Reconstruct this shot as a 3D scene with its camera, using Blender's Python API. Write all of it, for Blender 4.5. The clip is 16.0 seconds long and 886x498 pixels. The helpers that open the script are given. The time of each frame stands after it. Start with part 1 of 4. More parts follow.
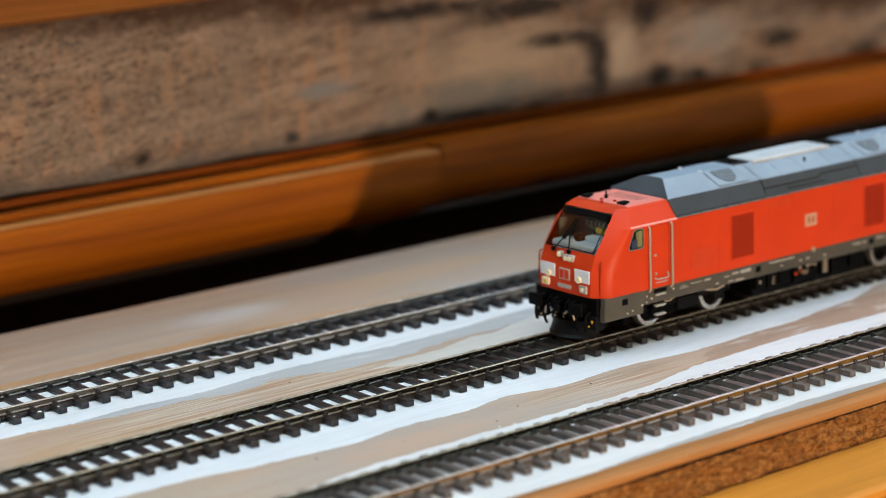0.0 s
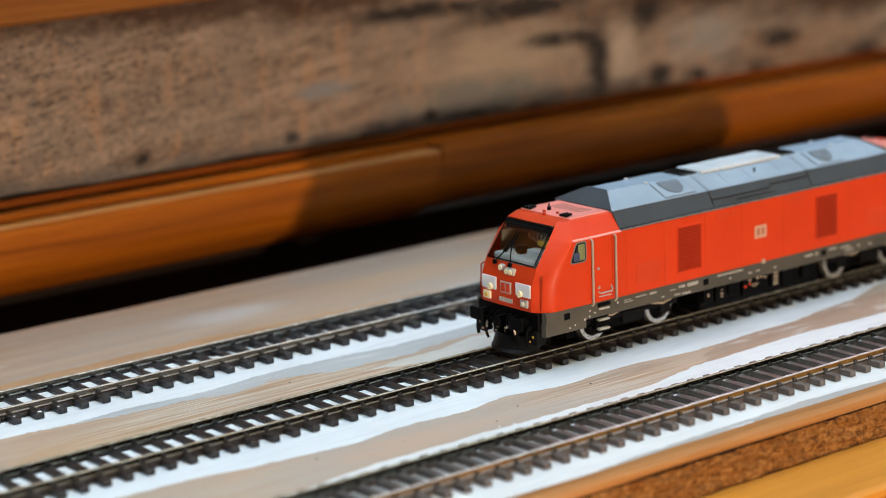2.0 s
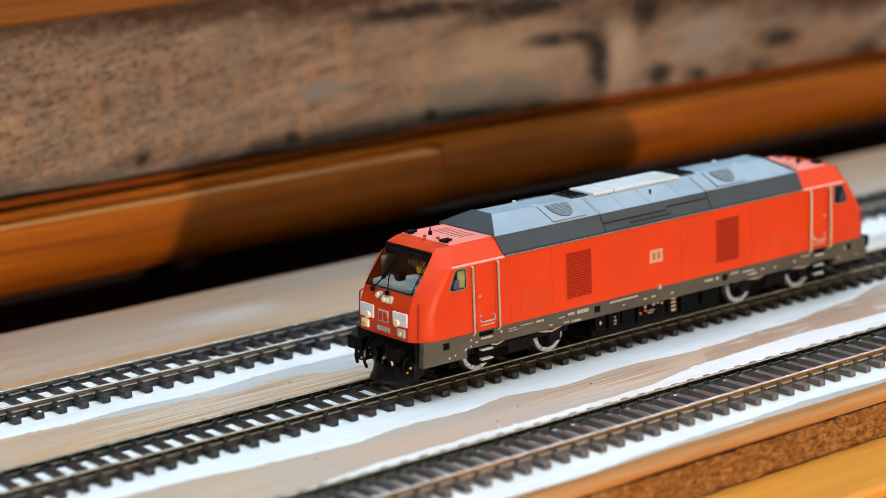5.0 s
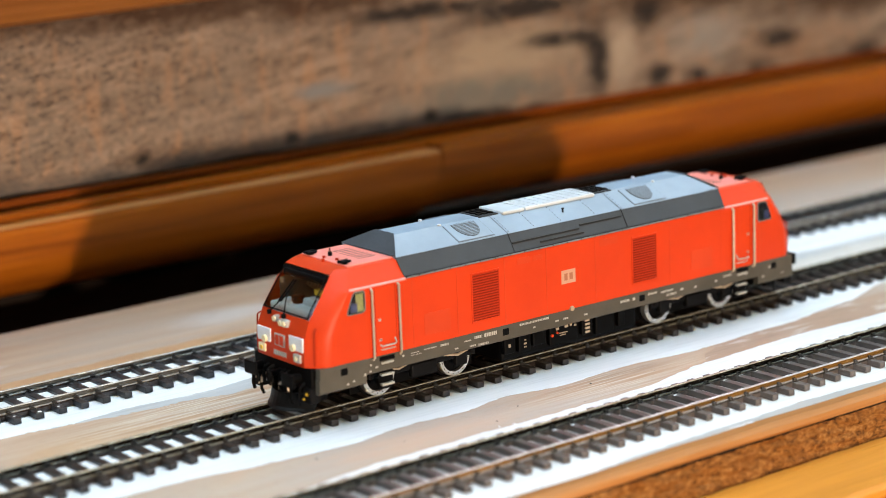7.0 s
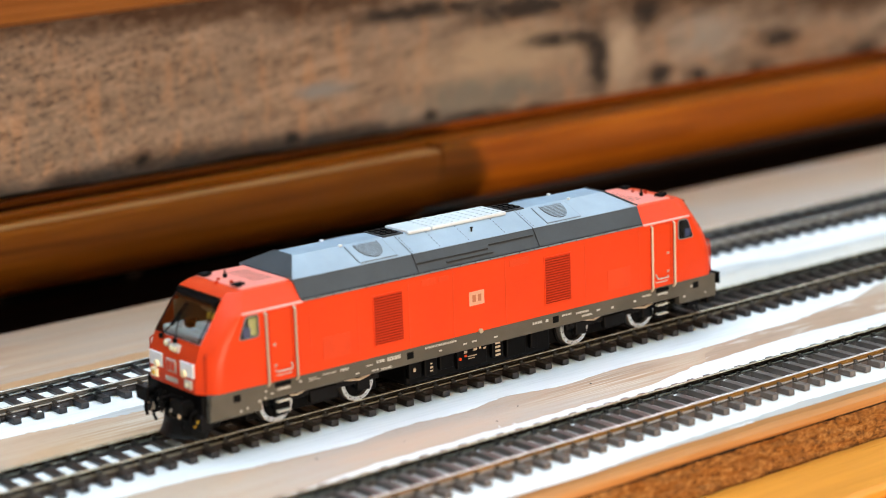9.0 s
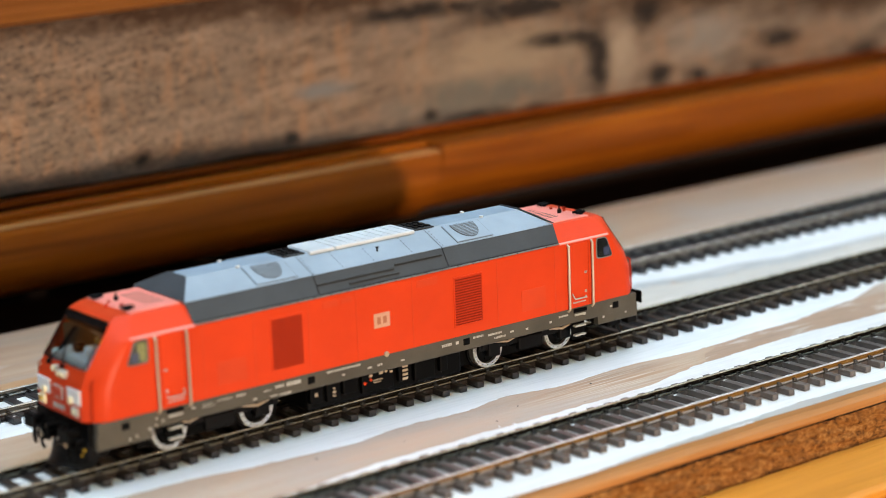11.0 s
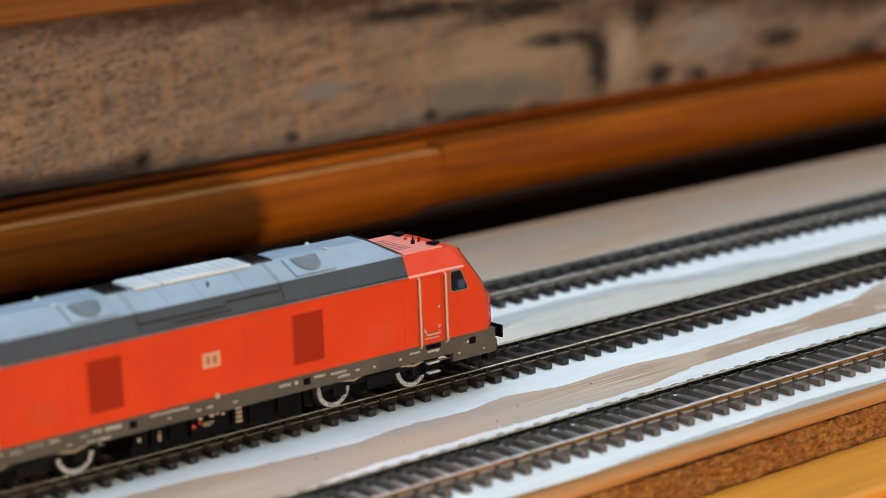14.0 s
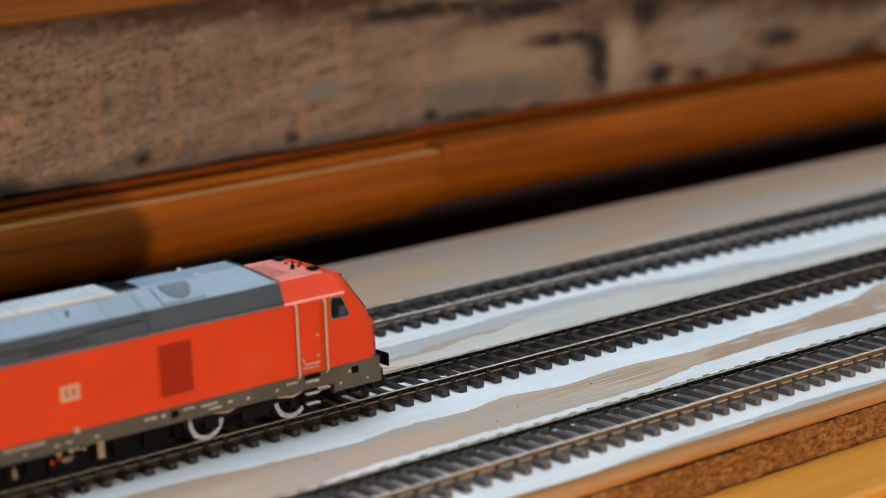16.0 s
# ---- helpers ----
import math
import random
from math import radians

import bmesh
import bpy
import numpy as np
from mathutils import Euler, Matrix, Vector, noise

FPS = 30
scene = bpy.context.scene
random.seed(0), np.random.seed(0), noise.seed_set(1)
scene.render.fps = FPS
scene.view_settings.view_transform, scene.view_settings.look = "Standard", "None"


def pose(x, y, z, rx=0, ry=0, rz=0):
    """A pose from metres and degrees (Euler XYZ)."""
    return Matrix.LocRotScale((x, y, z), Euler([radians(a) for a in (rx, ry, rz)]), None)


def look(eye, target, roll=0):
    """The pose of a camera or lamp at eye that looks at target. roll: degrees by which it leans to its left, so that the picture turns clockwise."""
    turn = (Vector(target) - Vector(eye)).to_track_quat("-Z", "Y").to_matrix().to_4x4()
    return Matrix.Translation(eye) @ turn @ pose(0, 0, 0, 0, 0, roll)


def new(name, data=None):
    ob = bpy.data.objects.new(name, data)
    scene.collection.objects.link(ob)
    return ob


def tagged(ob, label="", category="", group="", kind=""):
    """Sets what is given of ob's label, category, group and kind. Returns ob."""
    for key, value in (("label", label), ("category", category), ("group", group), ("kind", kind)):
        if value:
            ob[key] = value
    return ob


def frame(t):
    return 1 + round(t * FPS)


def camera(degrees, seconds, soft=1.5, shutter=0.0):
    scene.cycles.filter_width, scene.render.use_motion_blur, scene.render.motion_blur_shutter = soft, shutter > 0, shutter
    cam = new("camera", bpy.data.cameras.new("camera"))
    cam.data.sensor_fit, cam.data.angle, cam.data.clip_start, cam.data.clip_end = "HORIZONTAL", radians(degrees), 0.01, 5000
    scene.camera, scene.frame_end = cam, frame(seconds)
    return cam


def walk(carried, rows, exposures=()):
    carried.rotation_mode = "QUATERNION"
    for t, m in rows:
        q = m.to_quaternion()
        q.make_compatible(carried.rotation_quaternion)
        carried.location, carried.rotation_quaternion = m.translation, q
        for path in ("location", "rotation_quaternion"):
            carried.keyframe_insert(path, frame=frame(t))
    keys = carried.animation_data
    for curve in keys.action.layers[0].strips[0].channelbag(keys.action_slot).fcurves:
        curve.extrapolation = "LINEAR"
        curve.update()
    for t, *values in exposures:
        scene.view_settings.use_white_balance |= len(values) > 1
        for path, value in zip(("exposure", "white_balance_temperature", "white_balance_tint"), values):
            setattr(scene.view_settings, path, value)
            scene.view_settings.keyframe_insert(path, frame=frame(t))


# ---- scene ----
# ---------- camera ----------
cam = camera(23.22, 16.0, 0.6)
CAM_POSE = pose(-0.3385, -0.5295, 0.1997, 76.8121, 2.1026, -38.0411)
cam.data.dof.use_dof = True
cam.data.dof.focus_distance = 0.687
cam.data.dof.aperture_fstop = 7.9
walk(cam, [(0.0, CAM_POSE), (16.0, CAM_POSE)], exposures=[(0.0, 3.26, 7500, 18), (4.0, 3.44, 7500, 18), (6.5, 3.62, 7500, 18), (8.3, 3.80, 7500, 18), (12.0, 3.40, 7500, 18), (14.0, 3.18, 7500, 18), (16.0, 3.01, 7500, 18)])

# ---------- light ----------
SUN_EL, SUN_AZ = 3.0, 12.0      # evening sky; azimuth from -y towards -x
world = bpy.data.worlds.new("sky")
scene.world = world
world.use_nodes = True
wn = world.node_tree.nodes
sky = wn.new("ShaderNodeTexSky")
sky.sky_type = "NISHITA"
sky.sun_disc = False
sky.sun_elevation = radians(SUN_EL)
sky.sun_rotation = radians(180 + SUN_AZ)
sky.altitude = 100
sky.air_density = 1.0
sky.dust_density = 0.15
sky.ozone_density = 1.0
wn["Background"].inputs["Strength"].default_value = 0.6
world.node_tree.links.new(sky.outputs[0], wn["Background"].inputs[0])
# small lamp low behind the camera: it throws the locomotive's shadow on the back beam
lamp = new("work_lamp", bpy.data.lights.new("work_lamp", "AREA"))
lamp.data.shape = "DISK"
lamp.data.size = 0.05
lamp.data.energy = 1.35
lamp.data.color = (1.0, 0.83, 0.64)
lamp.matrix_world = look((-0.17, -1.27, 0.078), (0.06, 0, 0.03))

# ---------- materials ----------
class Nodes:
    """Short hand for a node material."""
    def __init__(self, name, rough=0.6, metal=0.0, spec=0.5):
        self.m = bpy.data.materials.new(name)
        self.m.use_nodes = True
        self.t = self.m.node_tree
        self.b = self.t.nodes["Principled BSDF"]
        self.b.inputs["Roughness"].default_value = rough
        self.b.inputs["Metallic"].default_value = metal
        self.b.inputs["Specular IOR Level"].default_value = spec
        self.co = self.t.nodes.new("ShaderNodeTexCoord").outputs["Object"]

    def node(self, kind, **kw):
        n = self.t.nodes.new("ShaderNode" + kind)
        for k, v in kw.items():
            if k in n.inputs:
                self.put(n.inputs[k], v)
        return n

    def put(self, sock, v):
        if isinstance(v, bpy.types.NodeSocket):
            self.t.links.new(v, sock)
        else:
            sock.default_value = v

    def scaled(self, x, y, z, off=(0, 0, 0), co=None):
        n = self.node("Mapping", Vector=co or self.co, Scale=(x, y, z), Location=off)
        return n.outputs[0]

    def noise(self, co, scale, detail=4.0, rough=0.55, dist=0.0):
        return self.node("TexNoise", Vector=co, Scale=scale, Detail=detail, Roughness=rough, Distortion=dist).outputs[0]

    def ramp(self, fac, stops):
        n = self.node("ValToRGB", Fac=fac)
        e = n.color_ramp.elements
        for i, (p, c) in enumerate(stops):
            el = e[i] if i < 2 else e.new(p)
            el.position = p
            el.color = (*c, 1) if isinstance(c, tuple) else (c, c, c, 1)
        return n.outputs[0]

    def mix(self, fac, a, b, mode="MIX"):
        n = self.t.nodes.new("ShaderNodeMix")
        n.data_type = "RGBA"
        n.blend_type = mode
        self.put(n.inputs[0], fac)
        for s, v in ((n.inputs[6], a), (n.inputs[7], b)):
            self.put(s, (*v, 1) if isinstance(v, tuple) and len(v) == 3 else v)
        return n.outputs[2]

    def math(self, op, a, b=0.0, c=0.0, clamp=False):
        n = self.t.nodes.new("ShaderNodeMath")
        n.operation = op
        n.use_clamp = clamp
        for s, v in zip(n.inputs, (a, b, c)):
            self.put(s, v)
        return n.outputs[0]

    def spot(self, centre, radii):
        """1 at the centre of an ellipsoid, 0 at its rim."""
        n = self.node("Mapping", Vector=self.co, Scale=[1 / r for r in radii], Location=[-c / r for c, r in zip(centre, radii)])
        ln = self.t.nodes.new("ShaderNodeVectorMath")
        ln.operation = "LENGTH"
        self.put(ln.inputs[0], n.outputs[0])
        return self.math("SUBTRACT", 1.0, ln.outputs["Value"], clamp=True)

    def colour(self, c):
        self.put(self.b.inputs["Base Color"], (*c, 1) if isinstance(c, tuple) else c)
        return self

    def rough(self, v):
        self.put(self.b.inputs["Roughness"], v)
        return self

    def bump(self, h, strength=0.3, dist=0.0005):
        n = self.node("Bump", Height=h, Strength=strength, Distance=dist)
        self.put(self.b.inputs["Normal"], n.outputs[0])
        return self


def painted(name, c, rough=0.4, var=0.06, metal=0.0, grain=1500, spec=0.5, bump=0.05):
    """Model paint or plastic: faint blotches, fine grain."""
    n = Nodes(name, rough, metal, spec)
    big = n.noise(n.co, 60.0, 3)
    fine = n.noise(n.co, grain, 2)
    dark = tuple(v * (1 - var * 2) for v in c)
    light = tuple(min(1, v * (1 + var)) for v in c)
    col = n.mix(n.ramp(big, [(0.35, 0.0), (0.65, 1.0)]), dark, light)
    n.colour(n.mix(n.math("MULTIPLY", fine, var * 2), col, tuple(v * 0.6 for v in c)))
    n.rough(n.math("MULTIPLY_ADD", fine, 0.2, rough - 0.1))
    return n.bump(fine, bump, 0.0001).m


M_RED = painted("red model paint", (0.62, 0.045, 0.008), 0.45, 0.03, spec=0.22)
M_REDDARK = painted("dark red grille paint", (0.44, 0.030, 0.006), 0.7, 0.05, spec=0.15)
M_SLOTSHADE = painted("deep red slot shade", (0.25, 0.018, 0.005), 0.7, 0.05, spec=0.1)
# paler red: sky light on the cab top put into the paint
M_REDSKY = painted("red roof paint paled by sky light", (0.85, 0.24, 0.19), 0.45, 0.03)
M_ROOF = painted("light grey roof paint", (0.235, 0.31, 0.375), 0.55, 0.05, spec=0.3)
M_SEAM = painted("grey seam line", (0.13, 0.165, 0.195), 0.5, 0.05)
M_SLOT = painted("black grey slot", (0.026, 0.028, 0.030), 0.6, 0.05, spec=0.2)
M_HOOD = painted("white grey hood paint", (0.54, 0.58, 0.60), 0.5, 0.05)
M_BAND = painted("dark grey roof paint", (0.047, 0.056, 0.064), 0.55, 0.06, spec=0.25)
M_SKIRT = painted("grey brown frame paint", (0.074, 0.066, 0.052), 0.6, 0.10, spec=0.25)
M_REDPANEL = painted("faded red panel paint", (0.60, 0.052, 0.013), 0.5, 0.04, spec=0.22)
M_EMBLEM = painted("pale pink emblem print", (0.56, 0.29, 0.19), 0.5, 0.04)
M_EMBLEMBAR = painted("brown emblem print", (0.36, 0.12, 0.06), 0.5, 0.04)
M_GUTTER = painted("light grey gutter paint", (0.16, 0.165, 0.16), 0.45, 0.06)
M_MESH = painted("grey fan mesh", (0.085, 0.10, 0.115), 0.5, 0.06, spec=0.25)
M_BLACK = painted("black plastic", (0.0022, 0.0022, 0.0024), 0.5, 0.1, spec=0.06)
M_DKGREY = painted("dark grey plastic", (0.005, 0.005, 0.0055), 0.55, 0.1, spec=0.08)
M_WHITE = painted("white paint", (0.72, 0.73, 0.74), 0.45, 0.03)
M_OFFWHITE = painted("off white lettering", (0.40, 0.385, 0.345), 0.5, 0.05)
M_METAL = painted("bright metal", (0.62, 0.60, 0.56), 0.3, 0.06, metal=0.9)
M_RAILTAN = painted("tan handrail metal", (0.46, 0.36, 0.26), 0.45, 0.06, metal=0.3)
M_LAMP = painted("cream lamp glass", (0.85, 0.74, 0.48), 0.15, 0.02)
M_YELLOW = painted("yellow plastic", (0.70, 0.42, 0.03), 0.4, 0.05)
M_CABIN = painted("blue grey cab console", (0.52, 0.60, 0.64), 0.6, 0.05)
M_CABBACK = painted("tan cab rear wall", (0.16, 0.145, 0.11), 0.6, 0.1)
M_PLOUGH = painted("black plough plastic", (0.004, 0.0045, 0.005), 0.45, 0.1, spec=0.15)
M_DKBLUE = painted("dark blue plastic", (0.01, 0.018, 0.07), 0.5, 0.05)
M_OLIVE = painted("olive cab interior", (0.14, 0.14, 0.05), 0.6, 0.08)


def glass(name, tint):
    n = Nodes(name, 0.03)
    n.b.inputs["Transmission Weight"].default_value = 1.0
    n.b.inputs["IOR"].default_value = 1.45
    n.colour(tint)
    return n.m


M_GLASS = glass("clear window plastic", (0.80, 0.86, 0.84))


def sleeper_material(name, c):
    n = Nodes(name, 0.38, 0.0, 0.5)
    rnd = n.t.nodes.new("ShaderNodeObjectInfo").outputs["Random"]
    grain = n.noise(n.scaled(900, 120, 900), 1.0, 4)
    fine = n.noise(n.co, 2200, 3)
    col = n.mix(n.ramp(grain, [(0.3, 0.0), (0.7, 1.0)]), tuple(v * 0.6 for v in c), tuple(v * 1.35 for v in c))
    col = n.mix(n.math("MULTIPLY", rnd, 0.5), col, tuple(v * 0.5 for v in c))
    dust = n.ramp(n.noise(n.co, 350, 4), [(0.56, 0.0), (0.75, 0.45)])
    n.colour(n.mix(dust, col, tuple(v * 2.2 for v in c)))
    return n.bump(n.math("ADD", grain, fine), 0.25, 0.0002).m


M_CHAIR = painted("worn grey rail chair plastic", (0.055, 0.049, 0.043), 0.25, 0.25, spec=0.8)
M_CHAIR_DARK = painted("dark rail chair plastic", (0.020, 0.018, 0.016), 0.3, 0.2, spec=0.6)
M_SLEEPER = sleeper_material("dark brown sleeper plastic", (0.022, 0.016, 0.0135))
M_SLEEPER_DUSTY = sleeper_material("dusty grey brown sleeper plastic", (0.098, 0.079, 0.069))
M_SLEEPER_GREY = sleeper_material("black grey sleeper plastic", (0.024, 0.023, 0.025))


def rail_material(name, side, worn, metal=0.85):
    """Weathered nickel silver rail: shinier head, stained web, edge highlights painted pale on head and foot."""
    n = Nodes(name, 0.38, metal)
    z = n.node("SeparateXYZ", Vector=n.co).outputs["Z"]
    head = n.ramp(n.math("MULTIPLY", z, 200.0), [(0.75, 0.0), (0.78, 1.0)])
    blot = n.noise(n.scaled(40, 300, 300), 1.0, 5)
    fine = n.noise(n.scaled(200, 1500, 1500), 1.0, 3)
    web = n.mix(n.ramp(blot, [(0.35, 0.0), (0.7, 1.0)]), tuple(v * 0.65 for v in side), tuple(min(1, v * 1.4) for v in side))
    top = n.mix(n.ramp(fine, [(0.4, 0.0), (0.6, 1.0)]), tuple(v * 0.75 for v in worn), worn)
    # pale line along the foot: a highlight put into the colour
    foot = n.ramp(n.math("MULTIPLY", z, 200.0), [(0.49, 0.8), (0.52, 0.0)])
    web = n.mix(foot, web, tuple(v * 0.7 for v in worn))
    n.colour(n.mix(head, web, top))
    n.rough(n.math("MULTIPLY_ADD", fine, 0.25, 0.12))
    return n.bump(fine, 0.1, 0.0001).m


M_RAIL_BROWN = rail_material("brown weathered rail", (0.20, 0.100, 0.024), (0.66, 0.67, 0.66), 0.35)
M_RAIL_DARK = rail_material("olive brown weathered rail", (0.014, 0.011, 0.007), (0.50, 0.47, 0.38), 0.5)
M_RAIL_GREY = rail_material("grey weathered rail", (0.10, 0.098, 0.088), (0.62, 0.61, 0.57), 0.4)


def board_material():
    """Baseboard: thin beige and grey wash brushed lengthwise over wood."""
    n = Nodes("washed beige board", 0.55)
    long = n.scaled(6, 140, 140)
    streak = n.noise(long, 1.0, 6, 0.6, 0.6)
    fine = n.noise(n.scaled(22, 1200, 1200), 1.0, 5, 0.6)
    speck = n.noise(n.scaled(300, 900, 900), 1.0, 4, 0.65)
    big = n.noise(n.scaled(9, 22, 22), 1.0, 4, 0.5, 0.8)
    base = n.mix(n.ramp(streak, [(0.32, 0.0), (0.68, 1.0)]), (0.455, 0.287, 0.186), (0.535, 0.378, 0.268))
    grey = n.ramp(n.math("ADD", big, n.math("MULTIPLY", n.noise(long, 0.6, 3), 0.25)), [(0.56, 0.0), (0.74, 0.65)])
    col = n.mix(grey, base, (0.42, 0.36, 0.31))
    col = n.mix(n.ramp(speck, [(0.55, 0.0), (0.75, 0.4)]), col, (0.30, 0.20, 0.13))
    # pale scuffs and warm patches
    patch = n.noise(n.scaled(60, 260, 260, (4, 1, 0)), 1.0, 5, 0.65, 0.5)
    for cx, cy, rx, ry, c, a in ((0.062, 0.122, 0.030, 0.012, (0.62, 0.58, 0.55), 0.5), (-0.045, 0.120, 0.020, 0.006, (0.62, 0.58, 0.55), 0.8), (-0.045, 0.022, 0.045, 0.014, (0.50, 0.29, 0.15), 0.7),
                                 (0.150, 0.125, 0.06, 0.012, (0.56, 0.38, 0.24), 0.7), (0.020, -0.042, 0.05, 0.010, (0.55, 0.345, 0.235), 0.7), (0.110, -0.034, 0.030, 0.006, (0.36, 0.235, 0.16), 0.8)):
        f = n.math("MULTIPLY", n.spot((cx, cy, 0), (rx, ry, 0.05)), n.math("MULTIPLY_ADD", patch, 3.4, -0.5))
        col = n.mix(n.ramp(f, [(0.05, 0.0), (0.8, a)]), col, c)
    # brushed streaks in two places
    zone = n.math("ADD", n.spot((0.015, 0.026, 0), (0.085, 0.030, 0.05)), n.math("MULTIPLY", n.spot((0.105, -0.040, 0), (0.05, 0.016, 0.05)), 0.6), clamp=True)
    zone = n.ramp(zone, [(0.05, 0.0), (0.5, 1.0)])
    strokes = n.ramp(fine, [(0.48, 0.0), (0.58, 0.9)])
    tan = n.ramp(n.noise(n.scaled(18, 420, 420, (7, 2, 0)), 1.0, 4, 0.6), [(0.48, 0.0), (0.62, 0.8)])
    col = n.mix(n.math("MULTIPLY", strokes, zone), col, (0.64, 0.54, 0.42))
    col = n.mix(n.math("MULTIPLY", tan, zone), col, (0.38, 0.185, 0.08))
    n.colour(col)
    n.rough(n.math("MULTIPLY_ADD", fine, 0.3, 0.45))
    return n.bump(n.math("ADD", streak, fine), 0.25, 0.0004).m


M_BOARD = board_material()


def paint_wash(name, c, scuff=0.0):
    n = Nodes(name, 0.45)
    fine = n.noise(n.scaled(30, 700, 700), 1.0, 5)
    big = n.noise(n.scaled(20, 60, 60), 1.0, 3)
    col = n.mix(n.ramp(big, [(0.35, 0.0), (0.7, 1.0)]), tuple(v * 0.9 for v in c), c)
    col = n.mix(n.ramp(fine, [(0.5, 0.0), (0.75, 0.6)]), col, tuple(v * 0.68 for v in c))
    wear = n.math("MULTIPLY", n.ramp(n.noise(n.scaled(16, 160, 160, (2, 5, 0)), 1.0, 5, 0.65), [(0.56, 0.0), (0.72, 0.7)]), n.ramp(big, [(0.42, 0.0), (0.6, 1.0)]))
    col = n.mix(wear, col, tuple(v * 0.62 for v in c))
    if scuff:
        rub = n.noise(n.scaled(45, 190, 190, (1, 3, 0)), 1.0, 5, 0.6, 0.4)
        col = n.mix(n.ramp(rub, [(0.55, 0.0), (0.72, scuff)]), col, (0.78, 0.72, 0.66))
        col = n.mix(n.ramp(rub, [(0.30, scuff), (0.42, 0.0)]), col, tuple(v * 0.7 for v in c))
    n.colour(col)
    return n.bump(n.math("ADD", fine, big), 0.3, 0.0004).m


M_SNOW = paint_wash("white snow paint", (0.83, 0.83, 0.82))
M_WORNSNOW = paint_wash("worn white paint", (0.80, 0.78, 0.75))
M_GREYWASH = paint_wash("pale grey wash", (0.46, 0.44, 0.41))
M_BROWNWASH = paint_wash("brown wash", (0.46, 0.29, 0.195), 0.7)
M_OCHREWASH = paint_wash("ochre bare wood edge", (0.55, 0.31, 0.165))
M_BLUEWASH = paint_wash("blue grey wash", (0.49, 0.49, 0.475), 0.6)
M_PALEWASH = paint_wash("pale beige wash", (0.64, 0.59, 0.52), 0.4)


def varnished(name, dark, light, rough=0.3, scale=1.0):
    """Orange varnished softwood with lengthwise grain."""
    n = Nodes(name, rough, 0.0, 0.14)
    grain = n.noise(n.scaled(5 * scale, 130 * scale, 130 * scale), 1.0, 6, 0.6, 1.2)
    fine = n.noise(n.scaled(30 * scale, 1400 * scale, 1400 * scale), 1.0, 4)
    big = n.noise(n.co, 14.0 * scale, 3)
    col = n.mix(n.ramp(grain, [(0.3, 0.0), (0.7, 1.0)]), dark, light)
    col = n.mix(n.ramp(fine, [(0.5, 0.0), (0.75, 0.35)]), col, tuple(v * 0.55 for v in dark))
    col = n.mix(n.ramp(big, [(0.45, 0.0), (0.75, 0.35)]), col, tuple(v * 0.6 for v in light))
    n.colour(col)
    n.rough(n.math("MULTIPLY_ADD", fine, 0.25, rough - 0.1))
    return n.bump(n.math("ADD", grain, fine), 0.12, 0.0004).m


M_BEAM = varnished("orange varnished wood", (0.175, 0.040, 0.0036), (0.395, 0.110, 0.010), 0.30)
# sky highlight on the beam's lip, painted as a paler wood
M_EDGESHINE = varnished("pale beam edge highlight", (0.34, 0.135, 0.038), (0.50, 0.24, 0.09), 0.4)
M_TRIM = varnished("deep orange varnished trim", (0.12, 0.026, 0.003), (0.25, 0.058, 0.006), 0.34)
M_UPPER = varnished("amber varnished wood", (0.20, 0.064, 0.012), (0.34, 0.125, 0.030), 0.4)
# dark red brown that holds the shade of a recess in its colour
M_DEEPSHADE = varnished("dark red brown wood in painted shade", (0.014, 0.004, 0.001), (0.028, 0.008, 0.002), 0.6)
M_SLAT = varnished("honey yellow varnished slat", (0.54, 0.185, 0.022), (0.68, 0.255, 0.036), 0.35)
M_EDGE = varnished("orange bare board edge", (0.26, 0.092, 0.022), (0.46, 0.195, 0.06), 0.5)
# near-black that holds the shade of gaps and undersides in its colour
M_GAPSHADE = varnished("near-black wood in painted shade", (0.006, 0.003, 0.0015), (0.014, 0.006, 0.0025), 0.6)


def rough_brown():
    n = Nodes("coarse brown fibre face", 0.8, 0.0, 0.15)
    v = n.noise(n.scaled(380, 380, 700), 1.0, 6, 0.7, 0.6)
    b = n.noise(n.scaled(60, 60, 120), 1.0, 4)
    col = n.ramp(v, [(0.34, (0.035, 0.010, 0.003)), (0.5, (0.24, 0.094, 0.021)), (0.68, (0.47, 0.22, 0.068))])
    n.colour(n.mix(n.ramp(b, [(0.4, 0.0), (0.75, 0.6)]), col, (0.20, 0.070, 0.015)))
    return n.bump(v, 0.9, 0.0012).m


M_FIBRE = rough_brown()


